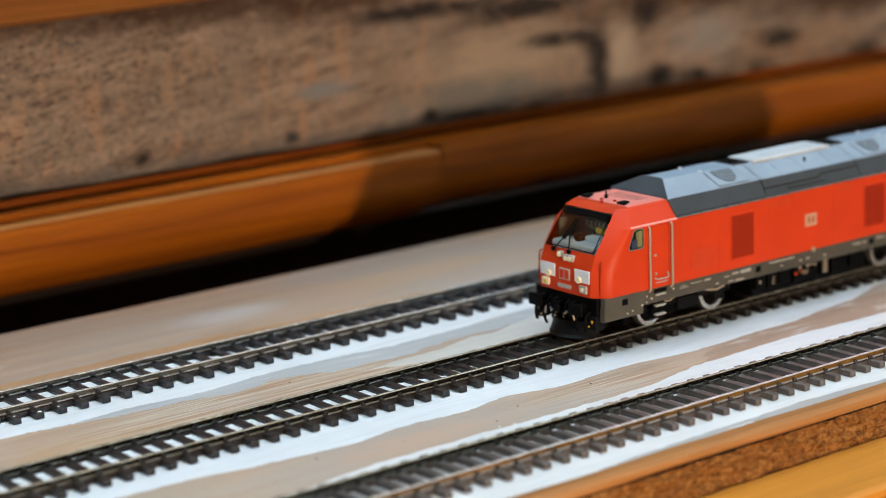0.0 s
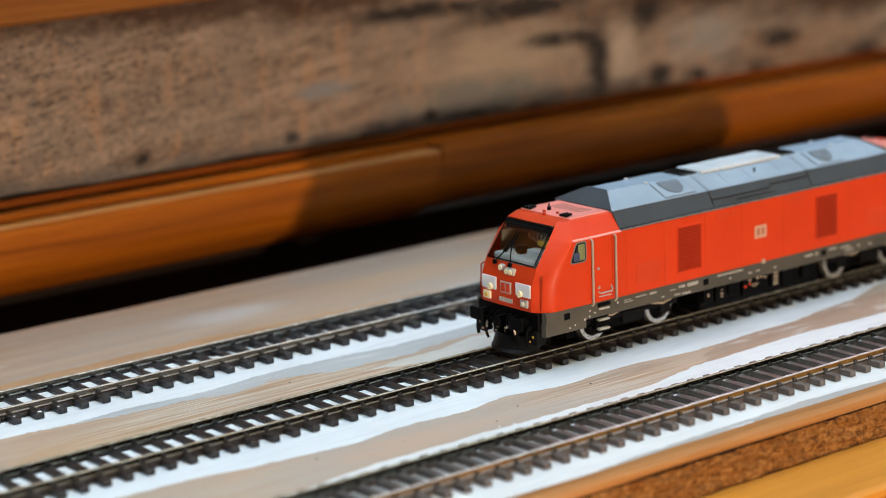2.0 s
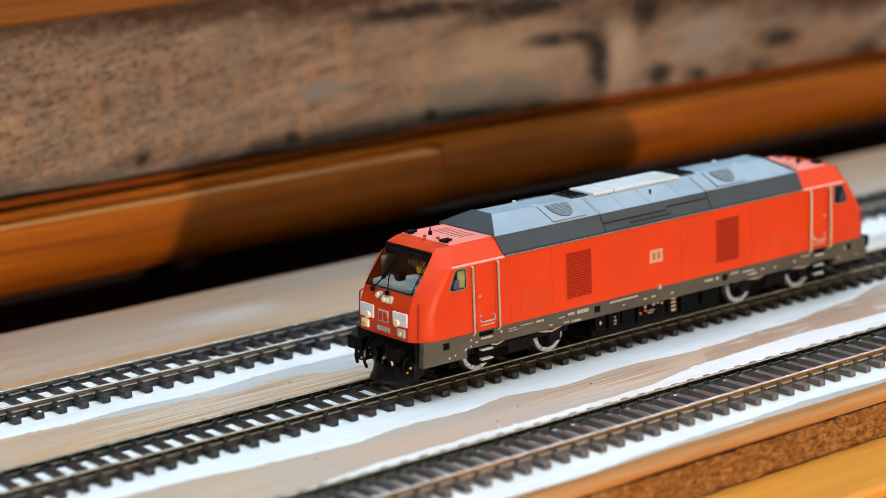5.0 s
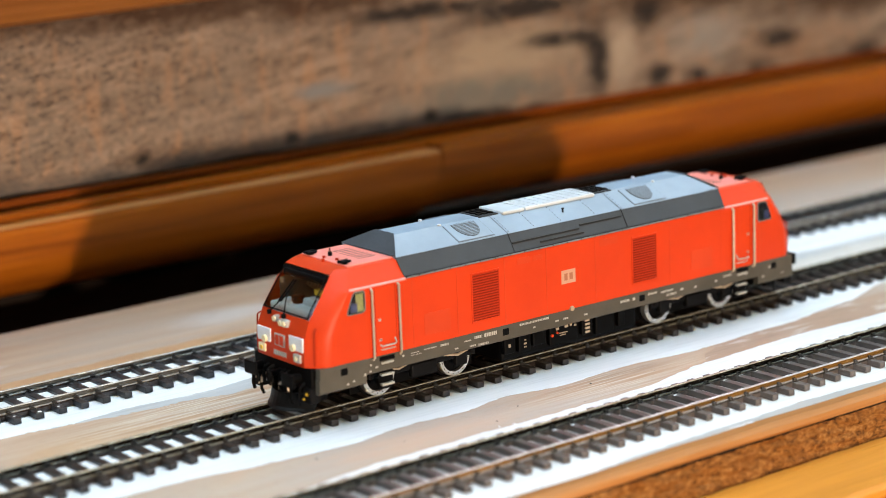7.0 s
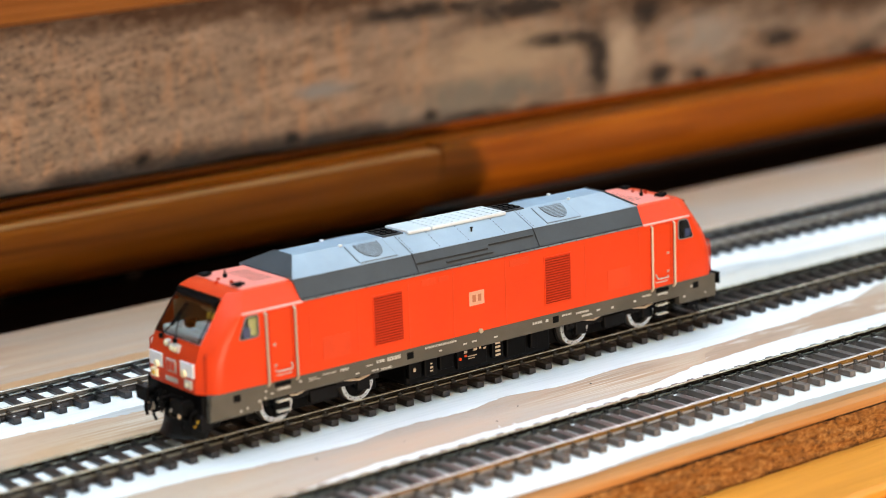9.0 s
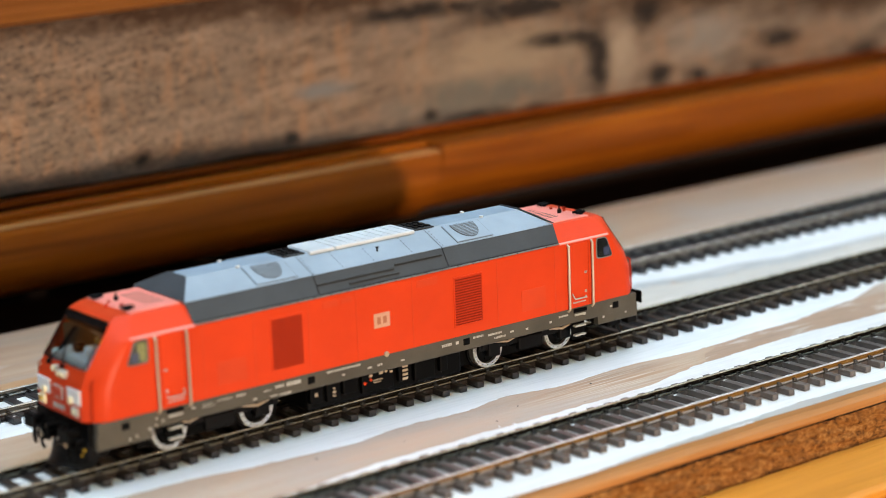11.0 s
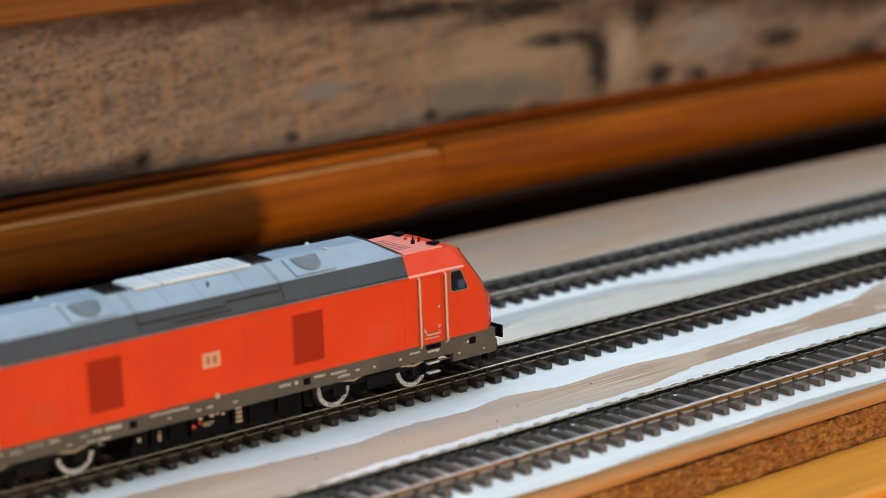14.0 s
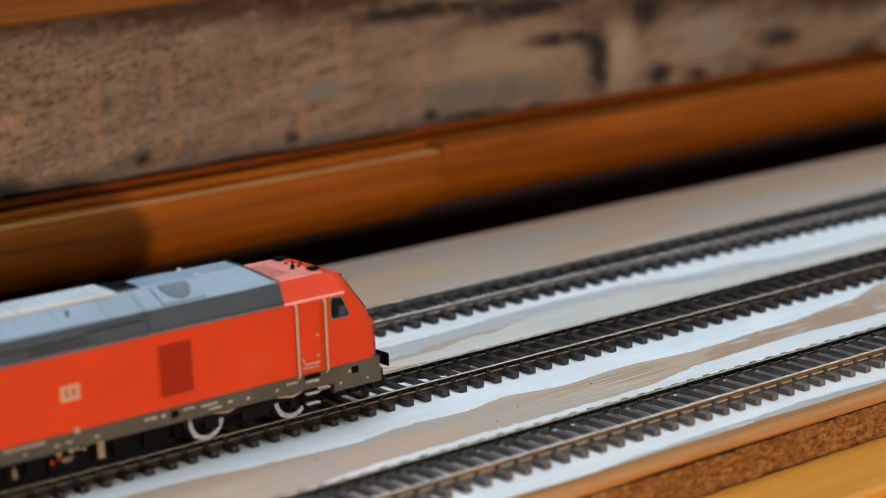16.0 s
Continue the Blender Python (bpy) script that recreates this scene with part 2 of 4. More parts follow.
def rustic_plank():
    """Weathered reclaimed board: brown grey, dark stains, a shaded top band, a black crack, knots, worn lower edge."""
    n = Nodes("weathered reclaimed wood", 0.8, 0.0, 0.15)
    slant = n.node("Mapping", Vector=n.co, Rotation=(0, math.radians(9), 0)).outputs[0]
    grain = n.noise(n.scaled(32, 150, 190, co=slant), 1.0, 7, 0.72, 0.8)
    cross = n.noise(n.scaled(150, 60, 40, (1, 0, 2)), 1.0, 5, 0.6, 0.6)
    speck = n.noise(n.scaled(330, 520, 620, co=slant), 1.0, 5, 0.7)
    big = n.noise(n.scaled(16, 26, 30), 1.0, 5, 0.6, 0.7)
    wob = n.noise(n.scaled(70, 120, 120), 1.0, 6, 0.65, 0.8)
    x = n.node("SeparateXYZ", Vector=n.co).outputs["X"]
    z = n.node("SeparateXYZ", Vector=n.co).outputs["Z"]
    col = n.ramp(grain, [(0.33, (0.080, 0.054, 0.040)), (0.5, (0.240, 0.168, 0.126)), (0.66, (0.38, 0.280, 0.215))])
    col = n.mix(n.ramp(big, [(0.40, 0.0), (0.62, 0.5)]), col, (0.215, 0.170, 0.140))
    col = n.mix(n.ramp(cross, [(0.52, 0.0), (0.68, 0.5)]), col, (0.42, 0.225, 0.125))
    # coarse speckle, strongest towards the west end
    west = n.ramp(n.math("MULTIPLY_ADD", wob, 0.05, x), [(0.08, 1.0), (0.22, 0.25)])
    col = n.mix(n.math("MULTIPLY", n.ramp(speck, [(0.34, 0.95), (0.47, 0.0)]), west), col, (0.045, 0.036, 0.028))
    col = n.mix(n.math("MULTIPLY", n.ramp(speck, [(0.55, 0.0), (0.68, 0.7)]), west), col, (0.46, 0.30, 0.20))

    def stain_shade(col, centre, radii, c, amount):
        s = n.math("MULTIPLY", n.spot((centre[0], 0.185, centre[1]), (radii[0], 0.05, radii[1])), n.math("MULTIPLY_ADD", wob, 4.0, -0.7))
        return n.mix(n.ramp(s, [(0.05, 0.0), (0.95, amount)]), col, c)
    # broad lighter and greyer fields
    col = stain_shade(col, (0.248, 0.068), (0.065, 0.016), (0.36, 0.27, 0.195), 0.85)
    col = stain_shade(col, (0.235, 0.052), (0.060, 0.012), (0.155, 0.148, 0.130), 0.85)
    col = stain_shade(col, (0.318, 0.060), (0.013, 0.026), (0.40, 0.315, 0.245), 0.9)
    col = stain_shade(col, (0.372, 0.062), (0.030, 0.018), (0.27, 0.245, 0.225), 0.8)
    col = stain_shade(col, (0.430, 0.052), (0.050, 0.012), (0.26, 0.155, 0.100), 0.7)
    col = stain_shade(col, (0.300, 0.0405), (0.020, 0.0045), (0.44, 0.29, 0.20), 0.9)
    col = stain_shade(col, (0.155, 0.0645), (0.020, 0.005), (0.20, 0.20, 0.205), 0.9)
    # dark brown band along the top: stain plus the upper beam's shadow, painted
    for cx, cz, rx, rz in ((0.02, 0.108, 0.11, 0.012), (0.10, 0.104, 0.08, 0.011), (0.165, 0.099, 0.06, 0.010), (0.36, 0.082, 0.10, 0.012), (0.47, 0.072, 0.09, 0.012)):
        col = stain_shade(col, (cx, cz), (rx, rz), (0.060, 0.030, 0.017), 0.85)
    # black stains and the crack
    for cx, cz, rx, rz in ((0.205, 0.0915, 0.050, 0.0055), (0.262, 0.0875, 0.055, 0.0075), (0.3045, 0.060, 0.0095, 0.026), (0.299, 0.070, 0.010, 0.010), (0.280, 0.0715, 0.028, 0.0050), (0.228, 0.0420, 0.034, 0.0060), (0.264, 0.0405, 0.030, 0.0055),
                           (0.335, 0.0765, 0.013, 0.010), (0.3416, 0.0480, 0.011, 0.009), (0.408, 0.0420, 0.014, 0.009), (0.420, 0.0570, 0.020, 0.007), (0.481, 0.0430, 0.020, 0.009), (0.365, 0.0450, 0.012, 0.006)):
        col = stain_shade(col, (cx, cz), (rx, rz), (0.022, 0.018, 0.017), 0.95)
    for cx, cz, r in ((0.1377, 0.0466, 0.0042), (0.0684, 0.0484, 0.0046), (0.2084, 0.0466, 0.0046)):
        col = stain_shade(col, (cx, cz), (r * 1.3, r), (0.008, 0.007, 0.007), 1.0)
    # worn grey lower edge
    low = n.math("ADD", n.math("MULTIPLY", n.math("SUBTRACT", 0.0535, z), 90.0), n.math("MULTIPLY_ADD", wob, 1.6, -0.8))
    worn = n.ramp(n.math("MULTIPLY_ADD", wob, 0.06, x), [(0.22, 0.8), (0.28, 0.1)])
    col = n.mix(n.math("MULTIPLY", n.ramp(low, [(0.35, 0.0), (1.0, 1.0)]), worn), col, (0.105, 0.098, 0.094))
    n.colour(col)
    return n.bump(n.math("ADD", grain, speck), 0.7, 0.0012).m


M_PLANK = rustic_plank()
M_FLOOR = painted("plain grey brown floor", (0.22, 0.19, 0.16), 0.7, 0.1, grain=60)


# ---------- mesh helpers ----------
MM = 0.001


def finish(bm, name, material, smooth=False):
    me = bpy.data.meshes.new(name)
    bmesh.ops.recalc_face_normals(bm, faces=bm.faces)
    bm.to_mesh(me)
    bm.free()
    me.materials.append(material)
    if smooth:
        for p in me.polygons:
            p.use_smooth = True
        me.set_sharp_from_angle(angle=radians(24))
    return me


def part(name, bm, material, parent, label="", smooth=False):
    """One bmesh (millimetres) as a mesh object under a thing or part."""
    bmesh.ops.scale(bm, vec=(MM, MM, MM), verts=bm.verts)
    ob = new(name, finish(bm, name, material, smooth))
    ob.parent = parent
    if label:
        tagged(ob, label)
    return ob


def box(bm, x0, x1, y0, y1, z0, z1, bevel=0.0, m=None):
    r = bmesh.ops.create_cube(bm, size=1.0)
    mat = Matrix.Translation(((x0 + x1) / 2, (y0 + y1) / 2, (z0 + z1) / 2)) @ Matrix.Diagonal((abs(x1 - x0), abs(y1 - y0), abs(z1 - z0), 1))
    if m is not None:
        mat = m @ mat
    bmesh.ops.transform(bm, matrix=mat, verts=r["verts"])
    if bevel:
        vs = set(r["verts"])
        es = [e for e in bm.edges if e.verts[0] in vs and e.verts[1] in vs]
        bmesh.ops.bevel(bm, geom=es, offset=bevel, segments=2, affect="EDGES", profile=0.5)
    return bm


def boxed(*a, **k):
    return box(bmesh.new(), *a, **k)


def tube(bm, pts, r, seg=8):
    """A round bar along a line of points."""
    rings = []
    pts = [Vector(p) for p in pts]
    for i, p in enumerate(pts):
        d = (pts[min(i + 1, len(pts) - 1)] - pts[max(i - 1, 0)]).normalized()
        a = d.orthogonal().normalized() if i == 0 else (a - d * a.dot(d)).normalized()
        b = d.cross(a)
        rings.append([bm.verts.new(p + (a * math.cos(2 * math.pi * k / seg) + b * math.sin(2 * math.pi * k / seg)) * r) for k in range(seg)])
    for q, s in zip(rings, rings[1:]):
        for k in range(seg):
            bm.faces.new((q[k], q[(k + 1) % seg], s[(k + 1) % seg], s[k]))
    bm.faces.new(rings[0][::-1])
    bm.faces.new(rings[-1])
    return bm


def disc(bm, centre, axis, r, depth, seg=24, r2=None):
    """A cylinder or cone about an axis ('x', 'y' or 'z')."""
    turn = {"x": Matrix.Rotation(radians(90), 4, "Y"), "y": Matrix.Rotation(radians(-90), 4, "X"), "z": Matrix()}[axis]
    bmesh.ops.create_cone(bm, cap_ends=True, segments=seg, radius1=r, radius2=r if r2 is None else r2, depth=depth, matrix=Matrix.Translation(centre) @ turn)
    return bm


def lathe(bm, profile, centre, axis_y=True, seg=32):
    """Turned ring or disc about the y axis: profile of (radius, y)."""
    rings = []
    for r, y in profile:
        rings.append([bm.verts.new((centre[0] + r * math.cos(2 * math.pi * k / seg), centre[1] + y, centre[2] + r * math.sin(2 * math.pi * k / seg))) for k in range(seg)])
    for a, b in zip(rings, rings[1:]):
        for k in range(seg):
            bm.faces.new((a[k], a[(k + 1) % seg], b[(k + 1) % seg], b[k]))
    return bm


def extrude(bm, profile, x0, x1, cuts=1, wob=None):
    """A closed (y, z) profile drawn along x."""
    rings = []
    for i in range(cuts + 1):
        x = x0 + (x1 - x0) * i / cuts
        rings.append([bm.verts.new((x, *(wob(x, y, z) if wob else (y, z)))) for y, z in profile])
    n = len(profile)
    for a, b in zip(rings, rings[1:]):
        for k in range(n):
            bm.faces.new((a[k], a[(k + 1) % n], b[(k + 1) % n], b[k]))
    bm.faces.new(rings[0][::-1])
    bm.faces.new(rings[-1])
    return bm


def thing(name, label, category, group="", kind=""):
    return tagged(new(name), label, category, group, kind)


# ---------- the setting ----------
def solid(name, bm, material, label, kind="structure", category="", smooth=False):
    ob = part(name, bm, material, None, label, smooth)
    return tagged(ob, label, category, "", kind)


def build_setting():
    # baseboard that carries the tracks: one wide sheet with a rounded front edge
    prof = [(-100, 0.0), (158, 0.0), (158, -14), (-104, -14), (-106.8, -1.6), (-105.5, -0.6), (-103, -0.1)]
    solid("ground", extrude(bmesh.new(), prof, -420, 900, 60), M_BOARD, "beige washed wooden baseboard under the model tracks")
    # bare orange front edge and the coarse brown face below it
    prof = [(-100.5, 0.35), (-104, 0.2), (-106.6, -0.6), (-107.4, -1.8), (-107.2, -2.6), (-100.5, -2.6)]
    solid("trim_front", extrude(bmesh.new(), prof, -420, 900, 200, lambda x, y, z: (y + 0.7 * noise.noise((x * 0.03, 0, z)), z + 0.12 * noise.noise((x * 0.05, 4, 0)))), M_EDGE, "bare orange wooden edge of the baseboard")
    bm = bmesh.new()
    rows = []
    for i in range(421):
        x = -420 + i * 1320 / 420
        col = []
        for j in range(11):
            z = -2.95 - j * 1.4
            col.append(bm.verts.new((x, -107.6 - 0.25 * j - 1.0 * noise.noise((x * 0.11, j * 0.7, 2)) - 0.6 * noise.noise((x * 0.4, j * 1.7, 5)), z)))
        rows.append(col)
    for a, b in zip(rows, rows[1:]):
        for j in range(10):
            bm.faces.new((a[j], a[j + 1], b[j + 1], b[j]))
    solid("board_face", bm, M_FIBRE, "coarse brown fibre front face of the baseboard")
    # dark strip that paints the shade in the groove
    solid("board_groove", boxed(-420, 900, -107.5, -100.8, -3.3, -2.5), M_GAPSHADE, "dark strip for the shade of the groove under the board edge")
    solid("board_core", boxed(-420, 900, -106.5, 158, -19, -14.5), M_GAPSHADE, "dark underside of the baseboard")
    # rounded back beam in two lengths above a dark gap
    def beam(name, x0, x1, top, dy, label):
        pr = [(184, 0), (169, -0.2), (167, -0.7), (165.8, -1.7), (165.2, -3.4)]
        pr += [(165 + 40 * (1 - math.cos(radians(a))), -3 - 31 * math.sin(radians(a))) for a in range(0, 91, 6)]
        pr += [(205.5, -34.2), (205.5, -4)]
        pr = [(y + dy, top + z) for y, z in pr]
        solid(name, extrude(bmesh.new(), pr, x0, x1, 40, lambda x, y, z: (y + 0.5 * noise.noise((x * 0.012, 1, 0)), z + 0.4 * noise.noise((x * 0.01, 7, 0)))), M_BEAM, label, smooth=True)
    beam("beam_west", -420, 197, 36.4, 0, "orange varnished rounded wooden beam behind the tracks")
    beam("beam_east", 197.3, 900, 38.6, -0.6, "orange varnished rounded wooden beam butted against its neighbour")
    # edge strips; the pale west one paints the beam's highlight
    for name, x0, x1, top, dy, mat in (("beam_edge_west", -420, 197, 36.4, 0.0, M_EDGESHINE), ("beam_edge_east", 197.3, 900, 38.6, -0.6, M_BEAM)):
        solid(name, extrude(bmesh.new(), [(166.3 + dy, top - 1.0), (165.9 + dy, top - 0.8), (166.9 + dy, top + 0.0), (168.4 + dy, top + 0.25), (169.4 + dy, top + 0.2), (169.4 + dy, top - 0.6)], x0, x1, 40, lambda x, y, z: (y + 0.5 * noise.noise((x * 0.012, 1, 0)), z + 0.4 * noise.noise((x * 0.01, 7, 0)))), mat, "upper edge strip of the back beam, painted highlight on the west length")
    # shade of the gap is put into the near-black colour of these boards
    solid("recess_back", boxed(-420, 900, 206, 212, -60, -2.2), M_DEEPSHADE, "back of the gap under the beam, shade in its colour")
    solid("recess_top", boxed(-420, 900, 203, 300, -2.0, 1.4), M_GAPSHADE, "lid above the gap, shade in its colour")
    solid("recess_floor", boxed(-420, 900, 158.3, 306, -64, -60.2), M_GAPSHADE, "bottom of the gap behind the baseboard, shade in its colour")
    # two thin strips between beam and plank
    solid("trim_back", boxed(-420, 197.5, 176, 183, 33, 38.8, bevel=0.8), M_BEAM, "thin orange strip above the back beam")
    # near-black strip paints the shaded gap below the plank
    solid("trim_back_upper", boxed(-420, 900, 191, 197, 33, 43, bevel=0.6), M_GAPSHADE, "narrow near-black strip, painted shade under the old plank")
    solid("trim_back_thin_east", boxed(198.2, 900, 187, 190.5, 38.8, 42.4, bevel=0.5), M_TRIM, "thin orange bead under the old plank")
    solid("trim_back_thin", boxed(-420, 198, 186.6, 190.5, 38.6, 41.4, bevel=0.5), M_TRIM, "thin dark orange bead under the old plank")
    # reclaimed plank: rough sheet with a worn lower edge
    bm = bmesh.new()
    nx, nz = 330, 34
    grid = []
    for i in range(nx + 1):
        x = -420 + 1320 * i / nx
        low = 42.6 + 0.8 * noise.noise((x * 0.03, 0, 0)) - max(0, x - 280) * 0.014
        col = []
        for j in range(nz + 1):
            f = j / nz
            z = low + (170 - low) * f
            d = 0.9 * noise.noise((x * 0.02, z * 0.08, 3)) + 0.35 * noise.noise((x * 0.07, z * 0.35, 9))
            edge = 2.2 * max(0, 1 - f * 14) ** 2
            col.append(bm.verts.new((x, 186 - d + edge + f * 6, z)))
        grid.append(col)
    for a, b in zip(grid, grid[1:]):
        for j in range(nz):
            bm.faces.new((a[j], b[j], b[j + 1], a[j + 1]))
    r = bmesh.ops.extrude_face_region(bm, geom=bm.faces[:])
    bmesh.ops.translate(bm, vec=(0, 14, 0), verts=[v for v in r["geom"] if isinstance(v, bmesh.types.BMVert)])
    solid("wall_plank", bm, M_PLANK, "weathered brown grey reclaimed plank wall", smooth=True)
    # upper beam above the plank
    pr = [(172, 108.5), (176, 106.5), (186, 107), (186, 150), (172, 150), (170, 112)]
    solid("beam_upper", extrude(bmesh.new(), pr, -420, 150, 20, lambda x, y, z: (y, z + (0.02 * max(0, x - 20) if z < 115 else 0))), M_UPPER, "amber varnished beam above the plank")
    # unseen board added over the back, keeps sky light off beam and plank
    solid("sky_shield", boxed(-420, 900, 142, 230, 133, 150, bevel=2), M_BEAM, "unseen varnished board added to shield the back wall from the sky")
    # unseen plain walls added to close the place and block low sky light
    W = 2000
    for name, a in (("screen_west", (-1640, -1600, -1600, 1000, -900, W)), ("screen_east", (2400, 2440, -1600, 1000, -900, W)), ("screen_north", (-1640, 2440, 1000, 1040, -900, W)),
                    ("screen_south", (-1640, 2440, -1640, -1600, -900, 3800))):
        solid(name, boxed(*a), M_FLOOR, "unseen plain grey brown wall added to block low sky light")
    # slat in front of the board
    pr = [(-108.8, -13.2), (-115, -12), (-139, -12), (-141.8, -12.6), (-142.4, -14.2), (-140.5, -16.4), (-128, -32), (-108.8, -32)]
    solid("slat_front", extrude(bmesh.new(), pr, -420, 900, 20), M_SLAT, "honey yellow varnished slat in front of the baseboard")
    # rail coloured nearly black for the shaded gap beneath the slat
    solid("rail_front", boxed(-420, 900, -175, -142.6, -60, -30, bevel=1.5), M_DEEPSHADE, "lower front rail, shade of the gap in its colour")
    # floor far below and the carcass that holds the board
    solid("carcass", boxed(-420, 900, -140, 158, -90, -33), M_GAPSHADE, "dark wooden carcass under the baseboard")
    solid("floor", boxed(-30000, 30000, -30000, 30000, -900, -890), M_FLOOR, "plain grey brown floor below")


def paint_sheet(name, near, far, material, label, z=0.12, x0=-420, x1=900, ragged=1.0, step=1.2, thick=0.1):
    """A brushed strip of paint on the board between two uneven edges given as (x, y) stops."""
    def at(stops, x):
        if x <= stops[0][0]:
            return stops[0][1]
        for (xa, ya), (xb, yb) in zip(stops, stops[1:]):
            if x <= xb:
                f = (x - xa) / (xb - xa)
                f = f * f * (3 - 2 * f)
                return ya + (yb - ya) * f
        return stops[-1][1]
    bm = bmesh.new()
    rows = []
    n = int((x1 - x0) / step)
    for i in range(n + 1):
        x = x0 + (x1 - x0) * i / n
        wn_ = ragged * (0.9 * noise.noise((x * 0.06, near[0][1], 0)) + 0.6 * noise.noise((x * 0.22, near[0][1], 1)) + 0.6 * max(0, noise.noise((x * 0.6, near[0][1], 2))) ** 2 * 3)
        wf_ = ragged * (0.9 * noise.noise((x * 0.06, far[0][1], 5)) + 0.5 * noise.noise((x * 0.25, far[0][1], 6)))
        a, b = at(near, x) + wn_, at(far, x) + wf_
        if b < a + 0.2:
            b = a + 0.2
        rows.append([bm.verts.new((x, a - 0.15, z - thick)), bm.verts.new((x, a, z)), bm.verts.new((x, (a + b) / 2, z)), bm.verts.new((x, b, z)), bm.verts.new((x, b + 0.15, z - thick))])
    for p, q in zip(rows, rows[1:]):
        for k in range(4):
            bm.faces.new((p[k], q[k], q[k + 1], p[k + 1]))
    return solid(name, bm, material, label)


def build_paint():
    paint_sheet("paint_middle", [(-120, -22), (-51, -25), (-16, -29.5), (9, -32), (26, -28.6), (50, -30.6), (67, -27.4), (91, -31), (117, -29.2), (150, -32), (196, -30), (230, -25), (263, -16), (400, -18)],
                [(-120, 8), (100, 7), (300, 6)], M_SNOW, "white snow paint strip along the middle track")
    paint_sheet("paint_far", [(-120, 46), (-67, 47), (-43, 45), (-24, 47), (-1, 45), (36, 48), (59, 47), (81, 45), (107, 46), (130, 49), (162, 50), (190, 50), (213, 44), (243, 43), (269, 38), (300, 36.5), (420, 38)],
                [(-120, 82), (100, 80), (300, 78)], M_SNOW, "white snow paint strip along the far track")
    paint_sheet("paint_near", [(-120, -101.5), (18, -102.5), (60, -100.8), (87, -98.6), (163, -101), (300, -101)],
                [(-120, -55), (-35, -55.4), (9, -51.2), (74, -51.6), (104, -51), (141, -45), (183, -43), (228, -45), (400, -46)], M_WORNSNOW, "worn white paint strip along the near track", ragged=1.3)
    paint_sheet("wash_grey", [(-50, 45.5), (-27, 42), (-3, 40), (12, 37.5), (30, 39), (50, 34.5), (71, 32), (88, 35), (111, 37), (150, 42), (182, 42), (232, 33), (278, 31), (420, 32)],
                [(-50, 46.5), (-24, 48), (36, 49), (107, 47), (162, 51), (190, 51), (243, 44), (300, 37.5), (420, 39)], M_BLUEWASH,
                "blue grey wash brushed along the white paint", z=0.09, x0=-50, x1=600, ragged=2.0, step=0.8, thick=0.06)
    paint_sheet("wash_pale", [(55, 27), (80, 20), (105, 12), (130, 10), (600, 10)], [(55, 27.5), (80, 29), (112, 34), (150, 42.5), (182, 42.5), (232, 33.5), (278, 31.5), (420, 33)], M_PALEWASH,
                "pale beige wash beside the middle track", z=0.07, x0=55, x1=600, ragged=1.6, step=0.8, thick=0.05)
    paint_sheet("wash_brown", [(139, -45.5), (160, -44.5), (183, -43.0), (228, -45), (420, -46)], [(139, -45), (151, -36), (160, -32), (196, -30), (230, -26), (420, -20)], M_BROWNWASH,
                "brown wash between two tracks", z=0.08, x0=139, x1=500, ragged=1.4, thick=0.05)
    paint_sheet("wash_ochre", [(-200, 84), (26, 86), (150, 86)], [(-200, 96), (-43, 100), (26, 101), (82, 98), (130, 96), (175, 87)], M_OCHREWASH,
                "ochre bare wood band beside the far track", z=0.07, x0=-300, x1=160, ragged=1.2, thick=0.04)
    for name, y, mat, z, x1 in (("paint_bed_far", 71.5, M_SNOW, 1.1, 70), ("paint_bed_middle", 0.0, M_SNOW, 1.0, 105), ("paint_bed_near", -74.55, M_GREYWASH, 0.3, 600)):
        paint_sheet(name, [(-140, y - 7.5), (x1 - 60, y - 7.5), (x1, y - 6)], [(-140, y + 7.5), (x1 - 70, y + 7.3), (x1, y - 5)], mat, "thick paint between the sleepers", z=z, x0=-140, x1=x1, ragged=0.05, thick=0.5)
    paint_sheet("wash_worn_edge", [(40, -100.6), (90, -99.4), (160, -101.2), (240, -100.4), (420, -101)], [(40, -100.2), (80, -97.6), (130, -96.2), (170, -97.6), (230, -95.8), (420, -96)], M_GREYWASH,
                "grey worn streak along the front edge of the white paint", z=0.17, x0=40, x1=600, ragged=1.3, thick=0.05)


def build_chips():
    """Tiny dark chips of dirt on the painted board."""
    rnd = random.Random(3)
    bm = bmesh.new()
    for x, y in [(20, -41), (52, -45), (66, -38), (84, -49), (122, -40), (-8, -36), (98, -36), (30, 34), (70, 30), (150, 24), (132, -100)]:
        s = rnd.uniform(0.12, 0.3)
        box(bm, x - s, x + s * 1.3, y - s * 0.7, y + s * 0.7, 0.02, 0.05 + s * 0.6, m=Matrix.Translation((x, y, 0)) @ Matrix.Rotation(rnd.uniform(0, 3), 4, "Z") @ Matrix.Translation((-x, -y, 0)))
    tagged(part("dirt_chips", bm, M_SLEEPER, None), "tiny dark chips of dirt on the painted board", "dirt", "", "stuff")


